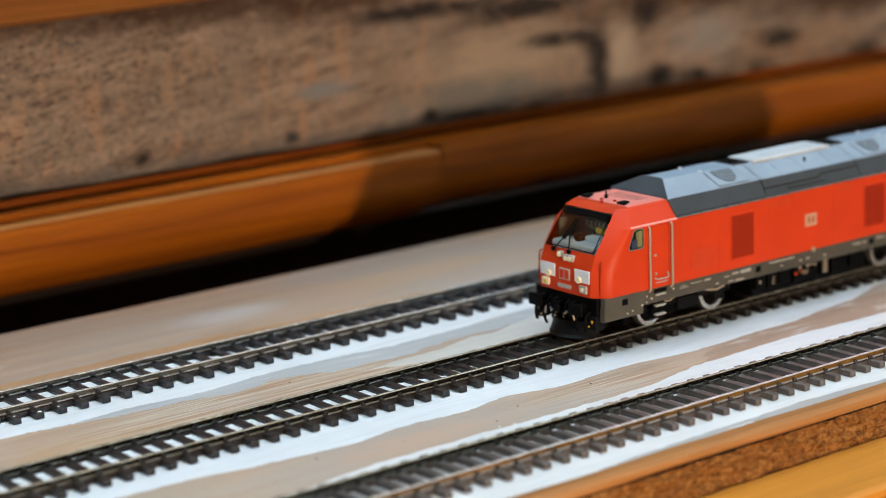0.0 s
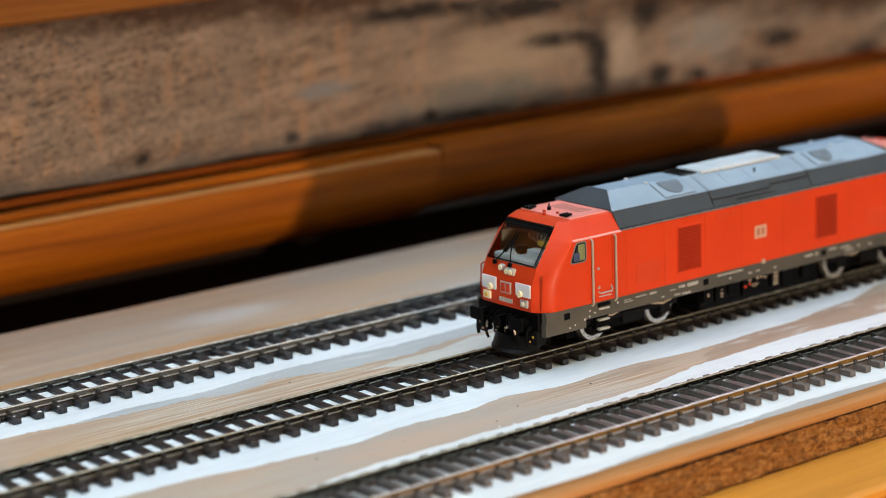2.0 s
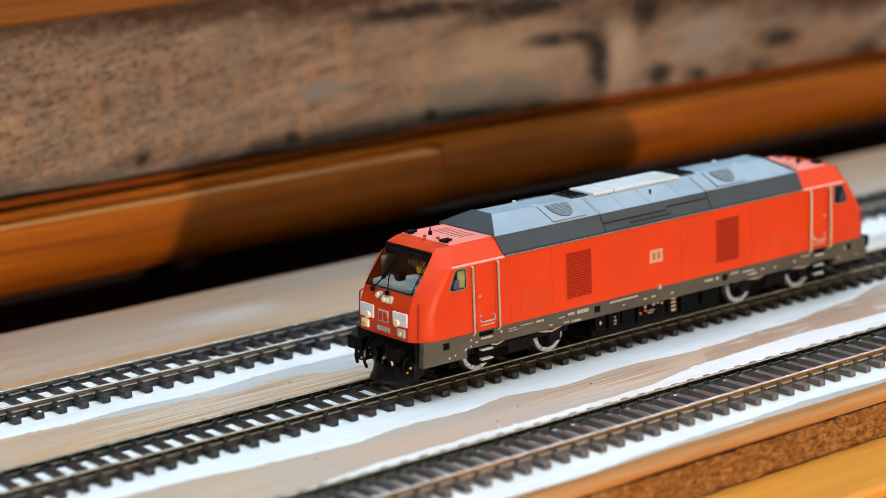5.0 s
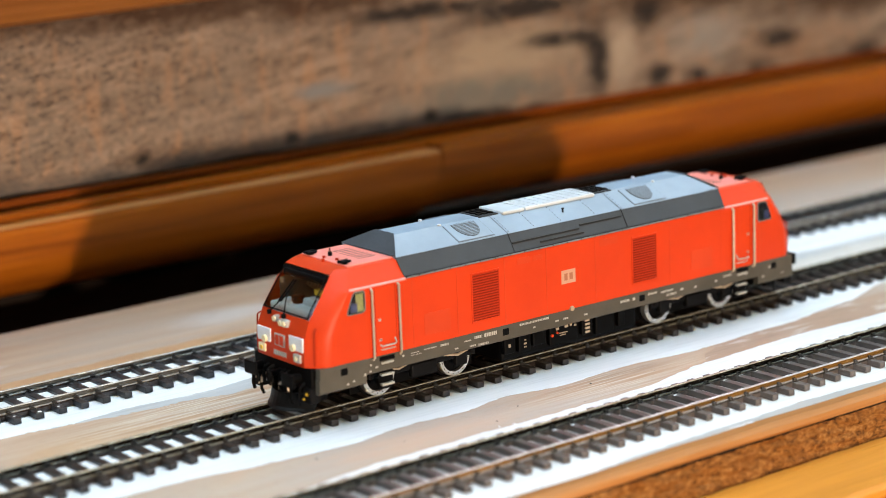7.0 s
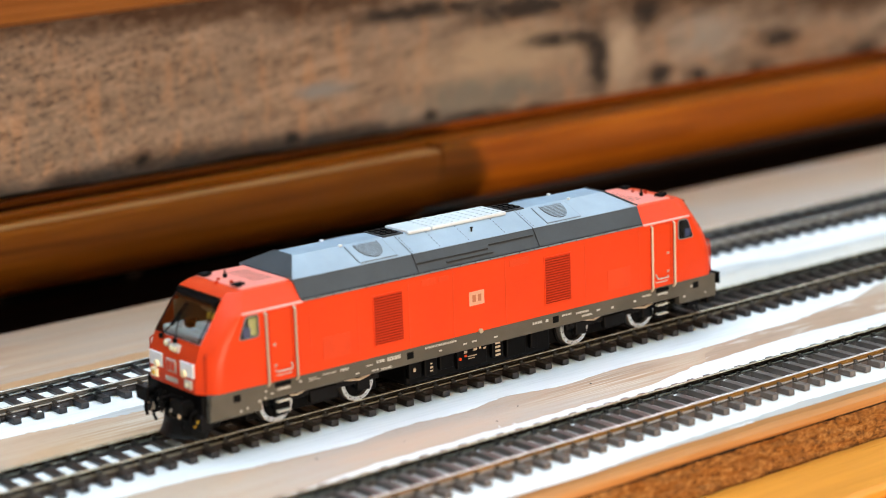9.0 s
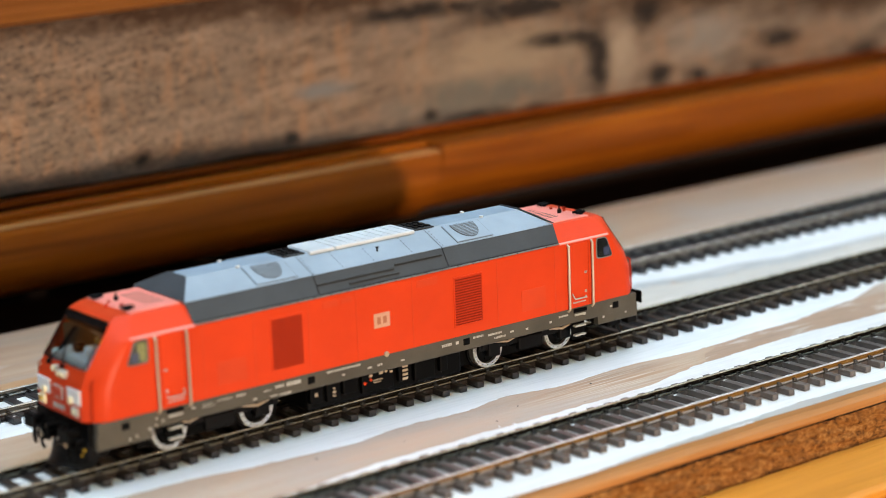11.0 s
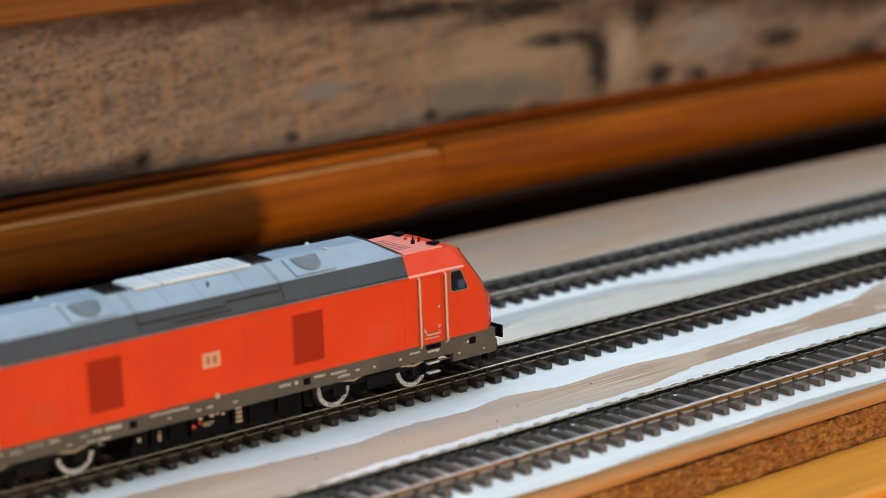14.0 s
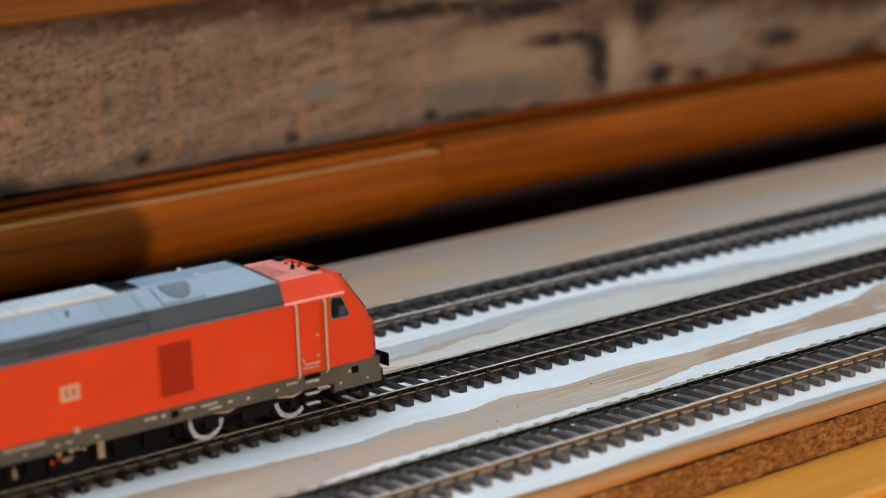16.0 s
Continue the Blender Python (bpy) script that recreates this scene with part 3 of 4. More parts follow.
def build_flecks():
    """Small splashes of white paint on sleepers and along the paint edges; chair glints painted beside a rail."""
    rnd = random.Random(8)
    bm = bmesh.new()

    def fleck(x, y, z, r):
        k = rnd.randint(5, 7)
        turn = rnd.uniform(0, 6)
        top = [bm.verts.new((x + 0.6 * r * rnd.uniform(0.7, 1.3) * math.cos(turn + a * 6.283 / k), y + 0.4 * r * rnd.uniform(0.7, 1.3) * math.sin(turn + a * 6.283 / k), z + 0.16 * r)) for a in range(k)]
        low = [bm.verts.new((x + 1.1 * r * math.cos(turn + a * 6.283 / k), y + 0.7 * r * math.sin(turn + a * 6.283 / k), z - 0.05)) for a in range(k)]
        bm.faces.new(top)
        for a in range(k):
            bm.faces.new((low[a], low[(a + 1) % k], top[(a + 1) % k], top[a]))
    for k in range(9):                       # on the ends of the far sleepers
        x = 23.04 - 7.77 * (8 + k) - 1.4
        for q in range(rnd.randint(0, 3)):
            fleck(x + rnd.uniform(-0.9, 0.9), 71.5 - rnd.uniform(12.4, 14.8), 2.2, rnd.uniform(0.5, 1.1))
    for k in range(34):                      # painted glints of the chairs, inside the far rail of the near track
        x = 141.27 + 7.07 * rnd.randint(-16, 8) - rnd.uniform(0.3, 2.3)
        fleck(x, -74.55 + rnd.uniform(5.2, 7.0), 2.2, rnd.uniform(0.25, 0.6))
    for k in range(120):                     # along the ragged edge of the near white strip
        x = rnd.uniform(20, 190)
        fleck(x, -52.5 + 6 * (x > 130) * (x - 130) / 60 + abs(rnd.gauss(0, 0.8)), 0.05, rnd.uniform(0.2, 0.7))
    tagged(part("paint_and_glint_flecks", bm, M_SNOW, None), "small splashes of white paint on sleepers and board, painted glints by a rail", "paint", "", "stuff")


# ---------- tracks ----------
def rail_profile(y, base, head, g=1.0):
    h = head - base
    return [(y - 0.95, base), (y + 0.95, base), (y + 0.95, base + 0.28), (y + 0.22, base + 0.5), (y + 0.22, base + h * 0.66), (y + 0.45, base + h * 0.74), (y + 0.45, head - 0.1), (y + 0.36, head),
            (y - 0.36, head), (y - 0.45, head - 0.1), (y - 0.45, base + h * 0.74), (y - 0.22, base + h * 0.66), (y - 0.22, base + 0.5), (y - 0.95, base + 0.28)]


def sleeper_mesh(name, half, width, material, chair, pitch, top=2.0):
    """One sleeper with its four rail chairs and the web strips that tie it to the next."""
    bm = bmesh.new()
    box(bm, -width, 0, -half, half, 0.05, top, bevel=0.18)
    for s in (-1, 1):
        box(bm, -pitch + 0.3, -width + 0.1, s * 8.7 - 1.15, s * 8.7 + 1.15, 0.3, top - 0.25)
    body = set(bm.faces)
    for s in (-1, 1):
        y = s * 8.7
        box(bm, -width / 2 - 1.05, -width / 2 + 1.05, y - 1.85, y + 1.85, top - 0.1, top + 0.24)
        for q in (-1, 1):
            box(bm, -width / 2 - 0.75, -width / 2 + 0.75, y + q * 1.15 - 0.4, y + q * 1.15 + 0.4, top, top + 0.75)
            box(bm, -width / 2 - 0.5, -width / 2 + 0.5, y + q * 0.85 - 0.3, y + q * 0.85 + 0.3, top + 0.6, top + 1.15)
    for f in bm.faces:
        f.material_index = 0 if f in body else 1
    bmesh.ops.scale(bm, vec=(MM, MM, MM), verts=bm.verts)
    me = finish(bm, name, material)
    me.materials.append(chair)
    return me


def build_track(y, phase, pitch, half, sleeper_mat, rail_mats, label, width=3.0, chair=M_CHAIR_DARK):
    tr = thing("railway_track", label, "model track", "model railway tracks")
    tr.location = (0, y * MM, 0.0002)
    for s, m in zip((-1, 1), rail_mats):
        part("rail", extrude(bmesh.new(), rail_profile(s * 8.7, 2.15, 4.1), -140, 620, 8), m, tr)
    me = sleeper_mesh("sleeper", half, width, sleeper_mat, chair, pitch)
    k0 = int((-140 - phase) / pitch)
    for k in range(k0, int((600 - phase) / pitch)):
        ob = new("sleeper", me)
        ob.parent = tr
        ob.location = ((phase + k * pitch + random.uniform(-0.12, 0.12)) * MM, random.uniform(-0.15, 0.15) * MM, 0)
        ob.rotation_euler = (0, 0, radians(random.uniform(-0.5, 0.5)))
    return tr


# ---------- the locomotive (millimetres; x from the front buffers, z from the rail heads) ----------
LEN, HW = 217.0, 17.9


def cab_shell():
    """Cab walls and roof lofted through plan outlines; the windscreen is left open."""
    # z, front x, front half width, corner (x, y), side start (x, y), inner y at the rear
    lv = [(15.4, 5.0, 12.4, 6.6, 15.6, 10.5, 17.6, HW), (16.2, 4.8, 12.6, 6.6, 16.0, 11.0, HW, HW), (24.4, 5.3, 12.7, 7.2, 16.0, 11.6, HW, HW), (29.6, 7.4, 12.5, 9.4, 15.9, 13.8, HW, HW),
          (37.2, 12.9, 12.3, 14.8, 15.6, 18.6, HW, HW), (37.8, 13.3, 12.2, 15.2, 15.3, 19.0, 17.3, 17.4), (42.0, 16.2, 11.9, 18.0, 13.4, 21.5, 14.3, 14.4), (43.1, 18.2, 11.2, 20.0, 12.7, 23.0, 13.4, 13.6), (43.4, 21.0, 10.4, 22.5, 11.8, 25, 12.4, 12.6)]
    bm = bmesh.new()
    rings = []
    for z, xf, wf, xc, yc, xs, ys, yr in lv:
        dx, dy = xs - xf, ys - wf
        half = [(xf, wf * 0.45), (xf + 0.2, wf), (xf + 0.2 + dx * 0.2, wf + dy * 0.30), (xf + 0.2 + dx * 0.42, wf + dy * 0.60), (xf + 0.2 + dx * 0.68, wf + dy * 0.86), (xs, ys), (xs + 0.8, ys + (yr - ys) * 0.05), (40.0, yr)]
        pts = [(x, -y) for x, y in half[::-1]] + half
        rings.append([bm.verts.new((x, y, z)) for x, y in pts])
    n = len(rings[0])
    for i, (a, b) in enumerate(zip(rings, rings[1:])):
        for k in range(n - 1):
            front = 6 <= k <= 8
            if front and i in (3, 4, 5):
                continue
            bm.faces.new((a[k], a[k + 1], b[k + 1], b[k]))
    bm.faces.new(rings[-1])
    return bm


def ribbon(bm, a, b, c, d, t=0.25):
    """A thin plate through four corners."""
    a, b, c, d = map(Vector, (a, b, c, d))
    nrm = (b - a).cross(d - a).normalized() * t
    vs = [bm.verts.new(p) for p in (a, b, c, d)] + [bm.verts.new(p + nrm) for p in (a, b, c, d)]
    for f in ((0, 1, 2, 3), (7, 6, 5, 4), (0, 4, 5, 1), (1, 5, 6, 2), (2, 6, 7, 3), (3, 7, 4, 0)):
        bm.faces.new([vs[i] for i in f])
    return bm


def rounded_plate(bm, x0, x1, z0, z1, y, t, r=1.0, slant=0.0):
    """A plate in the side plane with rounded corners; slant leans its front edge."""
    pts = []
    for cx, cz, a0 in ((x1 - r, z1 - r, 0), (x0 + r, z1 - r, 90), (x0 + r, z0 + r, 180), (x1 - r, z0 + r, 270)):
        for k in range(5):
            a = radians(a0 + k * 22.5)
            x, z = cx + r * math.cos(a), cz + r * math.sin(a)
            f = (x1 - x) / (x1 - x0)
            pts.append((x + slant * f * (z - z0) / (z1 - z0), z))
    front = [bm.verts.new((x, y, z)) for x, z in pts]
    back = [bm.verts.new((x, y + t, z)) for x, z in pts]
    bm.faces.new(front)
    bm.faces.new(back[::-1])
    n = len(pts)
    for k in range(n):
        bm.faces.new((front[k], back[k], back[(k + 1) % n], front[(k + 1) % n]))
    return bm


def end_matrix(rear):
    return Matrix.Translation((LEN, 0, 0)) @ Matrix.Rotation(math.pi, 4, "Z") if rear else Matrix()


def build_loco():
    loco = thing("locomotive", "red model diesel locomotive with grey roof on the middle track", "model locomotive")

    def put(name, bm, mat, label="", m=None, parent=None, smooth=False):
        if m is not None:
            bmesh.ops.transform(bm, matrix=m, verts=bm.verts)
        return part(name, bm, mat, parent or loco, label, smooth)

    # --- middle body between the cabs
    body = put("body", extrude(bmesh.new(), [(-HW, 15.4), (HW, 15.4), (HW, 37.3), (HW - 0.35, 37.7), (-HW + 0.35, 37.7), (-HW, 37.3)], 39.95, LEN - 39.95), M_RED, "bright red painted body side")
    for s in (-1, 1):
        y = s * HW
        # faint panels, proud of the side
        for x0, x1, z0, z1 in ((46.5, 56.5, 18.3, 25.2), (78.6, 79.0, 16, 37.2), (96, 96.3, 16, 37.2), (117, 117.3, 16, 37.2), (160.5, 170.5, 18.3, 25.2), (59.5, 59.8, 16, 37.2), (150.6, 150.9, 16, 37.2), (174.6, 174.9, 16, 37.2), (42.1, 42.4, 16, 37.2)):
            put("panel", boxed(x0, x1, y - 0.10, y + 0.10, z0, z1, bevel=0.04), M_REDPANEL, parent=body)
        for x0, x1, z0, z1 in ((84, 89.5, 34.0, 36.0), (90.6, 94.6, 34.2, 35.8), (119, 127, 33.9, 36.1)):
            put("panel", boxed(x0, x1, y - 0.12, y + 0.12, z0, z1, bevel=0.04), M_REDPANEL, parent=body)
        # two louvred grilles; shade between the louvres is in the backing's darker red
        for x0 in (65.2, 133.2):
            g = put("grille", boxed(x0 + 0.3, x0 + 11.2, y - 0.05, y + 0.05, 18.9, 34.2), M_SLOTSHADE, "dark red louvred side grille")
            put("grille_frame", box(box(box(boxed(x0, x0 + 0.45, y - 0.22, y + 0.22, 18.6, 34.5), x0 + 11.1, x0 + 11.55, y - 0.22, y + 0.22, 18.6, 34.5), x0, x0 + 11.5, y - 0.21, y + 0.21, 18.55, 19.0), x0, x0 + 11.5, y - 0.21, y + 0.21, 34.1, 34.55), M_RED, parent=g)
            lv = boxed(-5.45, 5.45, -0.28, 0.28, -0.16, 0.16, m=Matrix.Rotation(radians(38 * s), 4, "X"))
            bmesh.ops.scale(lv, vec=(MM, MM, MM), verts=lv.verts)
            me = finish(lv, "louvre", M_REDDARK)
            for k in range(18):
                ob = new("louvre", me)
                ob.parent = g
                ob.location = ((x0 + 5.75) * MM, y * MM, (19.5 + k * 0.84) * MM)
        # emblem: white framed square with plain red bars
        em = put("emblem", boxed(102.4, 108.4, y - 0.07, y + 0.07, 24.2, 28.7, bevel=0.03), M_EMBLEM, "pale square emblem with two brown bars")
        put("emblem_field", boxed(102.85, 107.95, y - 0.10, y + 0.10, 24.65, 28.25), M_EMBLEM, parent=em)
        for bx in (103.6, 105.8):
            put("emblem_bar", boxed(bx, bx + 1.4, y - 0.13, y + 0.13, 25.3, 27.6, bevel=0.05), M_EMBLEMBAR, parent=em)
        # gutter along the roof edge
        put("gutter", extrude(bmesh.new(), [(s * 17.5, 37.5), (s * 18.15, 37.6), (s * 18.15, 38.0), (s * 17.3, 38.2)], 40.5, LEN - 40.5), M_GUTTER, "thin light grey gutter strip")
        put("gutter_gap", extrude(bmesh.new(), [(s * 17.3, 38.1), (s * 17.98, 38.02), (s * 17.9, 38.35), (s * 17.2, 38.4)], 40.5, LEN - 40.5), M_SLOT, "black line above the gutter")
        clip = bmesh.new()
        for k in range(22):
            box(clip, 45 + k * 6.0, 45.25 + k * 6.0, s * 17.9, s * 18.25, 37.6, 38.05)
        put("gutter_clips", clip, M_SLOT)
        # frame skirt and its bars of fine print
        sk = put("skirt", extrude(bmesh.new(), [(s * 17.75, 15.5), (s * 17.75, 10.6), (s * 17.2, 10.2), (s * 15.5, 10.2), (s * 15.5, 15.5)], 7.0, LEN - 7.0), M_SKIRT, "grey brown frame skirt")
        for m in (Matrix(), end_matrix(True)):
            put("skirt_end", extrude(bmesh.new(), [(s * 17.72, 12), (s * 17.72, 7.9), (s * 17.2, 7.5), (s * 15.6, 7.5), (s * 15.6, 12)], 6.6, 24), M_SKIRT, m=m, parent=sk)
        marks = bmesh.new()
        rnd = random.Random(5)
        for x0, x1, z0, z1 in ((41, 44, 13.6, 13.9), (41, 45, 12.9, 13.2), (46, 51, 13.7, 14.1), (52.5, 55.6, 13.5, 14.3), (62, 64.5, 13.0, 13.5), (66, 69, 13.2, 14.2), (70, 75, 13.0, 14.4), (84.5, 97, 13.8, 14.6), (99.5, 101, 12.2, 12.8),
                               (103, 105, 12.3, 13.0), (64, 66.5, 11.0, 11.6), (67.5, 71.5, 10.7, 11.5), (112, 113.4, 12.0, 12.6), (128, 132, 13.0, 14.0), (133.5, 134.6, 12.9, 14.0), (146.5, 152, 13.0, 13.8), (155.5, 157, 12.4, 13.1), (162, 163, 12.0, 12.8), (172, 173, 12.2, 13.0),
                               (186.5, 187.4, 12.2, 13.2), (23.0, 23.9, 10.2, 11.0), (27.4, 28.3, 11.8, 12.4), (195, 195.8, 9.6, 10.4), (16.6, 17.2, 8.7, 9.3), (18.9, 19.5, 9.2, 9.8), (25.4, 26.0, 12.8, 13.5), (25.2, 25.8, 10.9, 11.5), (37.6, 38.4, 13.2, 14.0), (58, 59.4, 11.4, 11.9), (90, 91, 12.0, 12.6), (140.5, 144.5, 13.4, 14.2), (149, 153.5, 11.6, 12.4), (176, 180, 13.2, 13.9), (198.4, 199.2, 12.6, 13.4), (205, 205.6, 9.4, 10.0)):
            z0, z1 = (z0 + z1) / 2 - (z1 - z0) * 0.42, (z0 + z1) / 2 + (z1 - z0) * 0.42
            if x1 - x0 > 1.8:
                x = x0
                while x < x1:
                    w = rnd.uniform(0.25, 0.7)
                    box(marks, x, min(x + w, x1), s * 17.65, s * 17.83, z0, z1)
                    x += w + 0.22
            else:
                box(marks, x0, x1, s * 17.65, s * 17.83, z0, z1)
        put("lettering", marks, M_OFFWHITE, "rows of tiny off-white print", parent=sk)
        for x0 in (77.5, 136.5, 14.5, 199.5):
            put("jacking_point", boxed(x0, x0 + 2.6, s * 17.6, s * 17.82, 12.0, 14.2, bevel=0.1), M_BLACK, parent=sk)
        put("fuel_cap", disc(bmesh.new(), (106.4, s * 18.1, 15.6), "y", 0.8, 0.8, 16), M_RAILTAN, "tan round cap on the frame")

    # --- roof: dark side bands, pale sloped panels, flat ridge
    x0, x1 = 40.0, LEN - 40.0
    for s in (-1, 1):
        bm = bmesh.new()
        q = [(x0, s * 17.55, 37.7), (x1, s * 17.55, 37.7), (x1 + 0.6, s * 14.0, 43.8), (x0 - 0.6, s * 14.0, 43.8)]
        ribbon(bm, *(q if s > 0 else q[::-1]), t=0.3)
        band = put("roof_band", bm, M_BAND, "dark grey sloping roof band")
        long = bmesh.new()
        for a, b, o in ((84, 112, 0.50), (95, 113.5, 0.28), (113, 131, 0.66)):
            z = 37.7 + 6.1 * o
            y = s * (17.55 - 3.55 * o)
            box(long, a, b, y - 0.35, y + 0.35, z - 0.22, z + 0.3)
        put("vent_slot", long, M_SLOT, parent=band)
        for x in (83.5, 132):
            seams = bmesh.new()
            ribbon(seams, (x, s * 17.65, 37.8), (x + 0.22, s * 17.65, 37.8), (x + 0.22, s * 14.1, 43.9), (x, s * 14.1, 43.9), t=0.18 if s < 0 else -0.18)
            put("seam", seams, M_SLOT, parent=band)
    prof = [(-14.2, 43.7), (-4.6, 48.2), (4.6, 48.2), (14.2, 43.7), (13.6, 42.6), (-13.6, 42.6)]
    bm = bmesh.new()
    ends = []
    for x, top in ((x0 - 0.6, False), (x0 + 6.2, True), (x1 - 6.2, True), (x1 + 0.6, False)):
        if top:
            ends.append([bm.verts.new((x, y, z)) for y, z in prof])
        else:
            ends.append([bm.verts.new((x + (0.0 if z > 43 else 0), y * (1.0 if abs(y) > 5 else 2.9), 43.75 if z > 43 else z)) for y, z in prof])
    for a, b in zip(ends, ends[1:]):
        for k in range(6):
            bm.faces.new((a[k], a[(k + 1) % 6], b[(k + 1) % 6], b[k]))
    bm.faces.new(ends[0][::-1])
    bm.faces.new(ends[-1])
    roof = put("roof", bm, M_ROOF, "light grey sloped roof panels")
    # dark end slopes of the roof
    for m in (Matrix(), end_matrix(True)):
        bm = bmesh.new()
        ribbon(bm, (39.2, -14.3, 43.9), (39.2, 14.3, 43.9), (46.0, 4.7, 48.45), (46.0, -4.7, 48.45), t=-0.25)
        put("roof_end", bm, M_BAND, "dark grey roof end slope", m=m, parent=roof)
    for x in (83.5, 132):
        for s in (-1, 1):
            seams = bmesh.new()
            ribbon(seams, (x, s * 14.1, 43.85), (x + 0.28, s * 14.1, 43.85), (x + 0.28, s * 4.6, 48.32), (x, s * 4.6, 48.32), t=-0.08 * s)
            put("roof_seam", seams, M_SEAM, parent=roof)
    rivets = bmesh.new()
    for x in (83.5, 94, 105.5, 120, 132):
        for k in range(7):
            f = (k + 0.5) / 7
            for s in (-1, 1):
                disc(rivets, (x + 1.1, s * (14.0 - 9.4 * f), 43.95 + 4.4 * f), "z", 0.16, 0.3, 6)
    put("rivets", rivets, M_SEAM, parent=roof)
    # round fan grilles in square plates on the slopes
    for fx in (71.5, 146.0):
        for s in (-1, 1):
            tilt = Matrix.Translation((fx, s * 9.6, 46.0)) @ Matrix.Rotation(math.atan2(4.5, 9.6) * -s, 4, "X")
            put("fan_seam", boxed(-7.2, 7.2, -4.5, 4.4, -0.1, 0.16), M_SEAM, m=tilt, parent=roof)
            put("fan_plate", boxed(-7.0, 7.0, -4.3, 4.3, -0.1, 0.28, bevel=0.12), M_ROOF, "light grey fan cover plate", m=tilt, parent=roof)
            # shield-shaped mesh: straight along the ridge, rounded down the slope
            pts = [(-4.6 * math.cos(a), -s * (3.7 - 7.0 * math.sin(a) ** 0.8)) for a in [math.pi * k / 20 for k in range(21)]]
            gm = bmesh.new()
            lo = [gm.verts.new((u, v, 0.2)) for u, v in pts]
            hi = [gm.verts.new((u, v, 0.5)) for u, v in pts]
            gm.faces.new(hi)
            gm.faces.new(lo[::-1])
            for k in range(21):
                gm.faces.new((lo[k], lo[(k + 1) % 21], hi[(k + 1) % 21], hi[k]))
            put("fan_grille", gm, M_MESH, "shield-shaped grey mesh fan grille", m=tilt, parent=roof)
            sl = bmesh.new()
            for k in range(10):
                d = 0.35 + k * 0.68
                w = 4.3 * math.cos(math.asin(min(1, (d / 7.0) ** 1.25)))
                box(sl, -w, w, -s * (3.7 - d) - 0.07, -s * (3.7 - d) + 0.07, 0.45, 0.62)
            put("fan_slats", sl, M_ROOF, m=tilt, parent=roof)
    # white radiator hoods and dark exhaust wells on the ridge
    for a, b in ((88.5, 97.5), (98.0, 128.0)):
        put("roof_hood", boxed(a, b, -6.2, 6.2, 47.6, 48.75, bevel=0.35), M_HOOD, "cream grey raised hood on the roof ridge", parent=roof)
    ribs = bmesh.new()
    for k in range(9):
        box(ribs, 100 + k * 3.2, 100.4 + k * 3.2, -6.0, 6.0, 48.7, 48.9)
    put("hood_ribs", ribs, M_HOOD, parent=roof)
    for a, b in ((79.5, 87.5), (129.0, 136.5)):
        put("exhaust_well", boxed(a, b, -5.0, 5.0, 47.9, 48.5, bevel=0.2), M_SLOT, "black exhaust well on the roof", parent=roof)
        for k in range(3):
            for s in (-1, 0, 1):
                put("exhaust_pot", boxed(a + 0.8 + k * 2.3, a + 2.3 + k * 2.3, s * 2.9 - 1.0, s * 2.9 + 1.0, 48.4, 48.9, bevel=0.15), M_BLACK, parent=roof)
    for x in (63.5, 155.5):
        for s in (-1, 1):
            put("roof_cap", disc(bmesh.new(), (x, s * 4.9, 48.4), "z", 0.65, 0.5, 12), M_HOOD, parent=roof)
    put("roof_knob", disc(disc(bmesh.new(), (110.5, -10.0, 46.2), "z", 0.28, 1.2, 8), (110.5, -10.0, 46.9), "z", 0.5, 0.4, 8), M_DKGREY, parent=roof)

    # --- the two cabs
    for rear in (False, True):
        m = end_matrix(rear)
        cab = put("cab", cab_shell(), M_RED, "red sloped driving cab", m=m, smooth=True)
        put("cab_roof", boxed(22.5, 40.2, -12.4, 12.4, 43.1, 43.7, bevel=0.25), M_REDSKY, "red cab roof, sky light in its colour", m=m, parent=cab)
        for s in (-1, 1):
            put("cab_ledge", extrude(bmesh.new(), [(s * 17.6, 37.2), (s * 18.15, 37.25), (s * 18.15, 37.6), (s * 17.4, 37.9)], 19, 40), M_REDSKY, m=m, parent=cab)
        # windscreen, black surround, wipers
        wz = [(7.35, 12.2, 29.8), (16.1, 11.7, 41.9)]
        (xb, wb, zb), (xt, wt, zt) = wz
        fr = bmesh.new()
        n_ = Vector((-(zt - zb), 0, xt - xb)).normalized() * 0.12

        def on(f, y):
            return Vector((xb + (xt - xb) * f, y, zb + (zt - zb) * f)) + n_
        for (fa, ya), (fb, yb) in (((0.02, -11.8), (0.02, 11.8)), ((0.97, -11.3), (0.97, 11.3)), ((0.02, -11.7), (0.97, -11.2)), ((0.02, 11.7), (0.97, 11.2))):
            tube(fr, [on(fa, ya), on(fb, yb)], 0.2, 6)
        tube(fr, [on(0.94, -11.5), on(0.94, 11.5)], 0.4, 6)
        scr = put("windscreen_frame", fr, M_BLACK, "black rubber windscreen surround", m=m, parent=cab)
        gl = bmesh.new()
        ribbon(gl, (xb, -wb, zb), (xb, wb, zb), (xt, wt, zt), (xt, -wt, zt), t=0.2)
        pane = put("windscreen", gl, M_GLASS, "clear sloping windscreen", m=m, parent=cab)
        pane.visible_shadow = False
        wp = bmesh.new()
        for y0, y1 in ((6.8, 2.0), (-1.0, 3.2)):
            a, b = on(-0.08, y0) + n_ * 4, on(0.46, y1) + n_ * 4
            tube(wp, [a, a.lerp(b, 0.5) + n_, b], 0.22, 5)
            c, d = on(0.18, y1 + 1.6) + n_ * 5, on(0.72, y1 - 0.6) + n_ * 5
            tube(wp, [c, d], 0.28, 5)
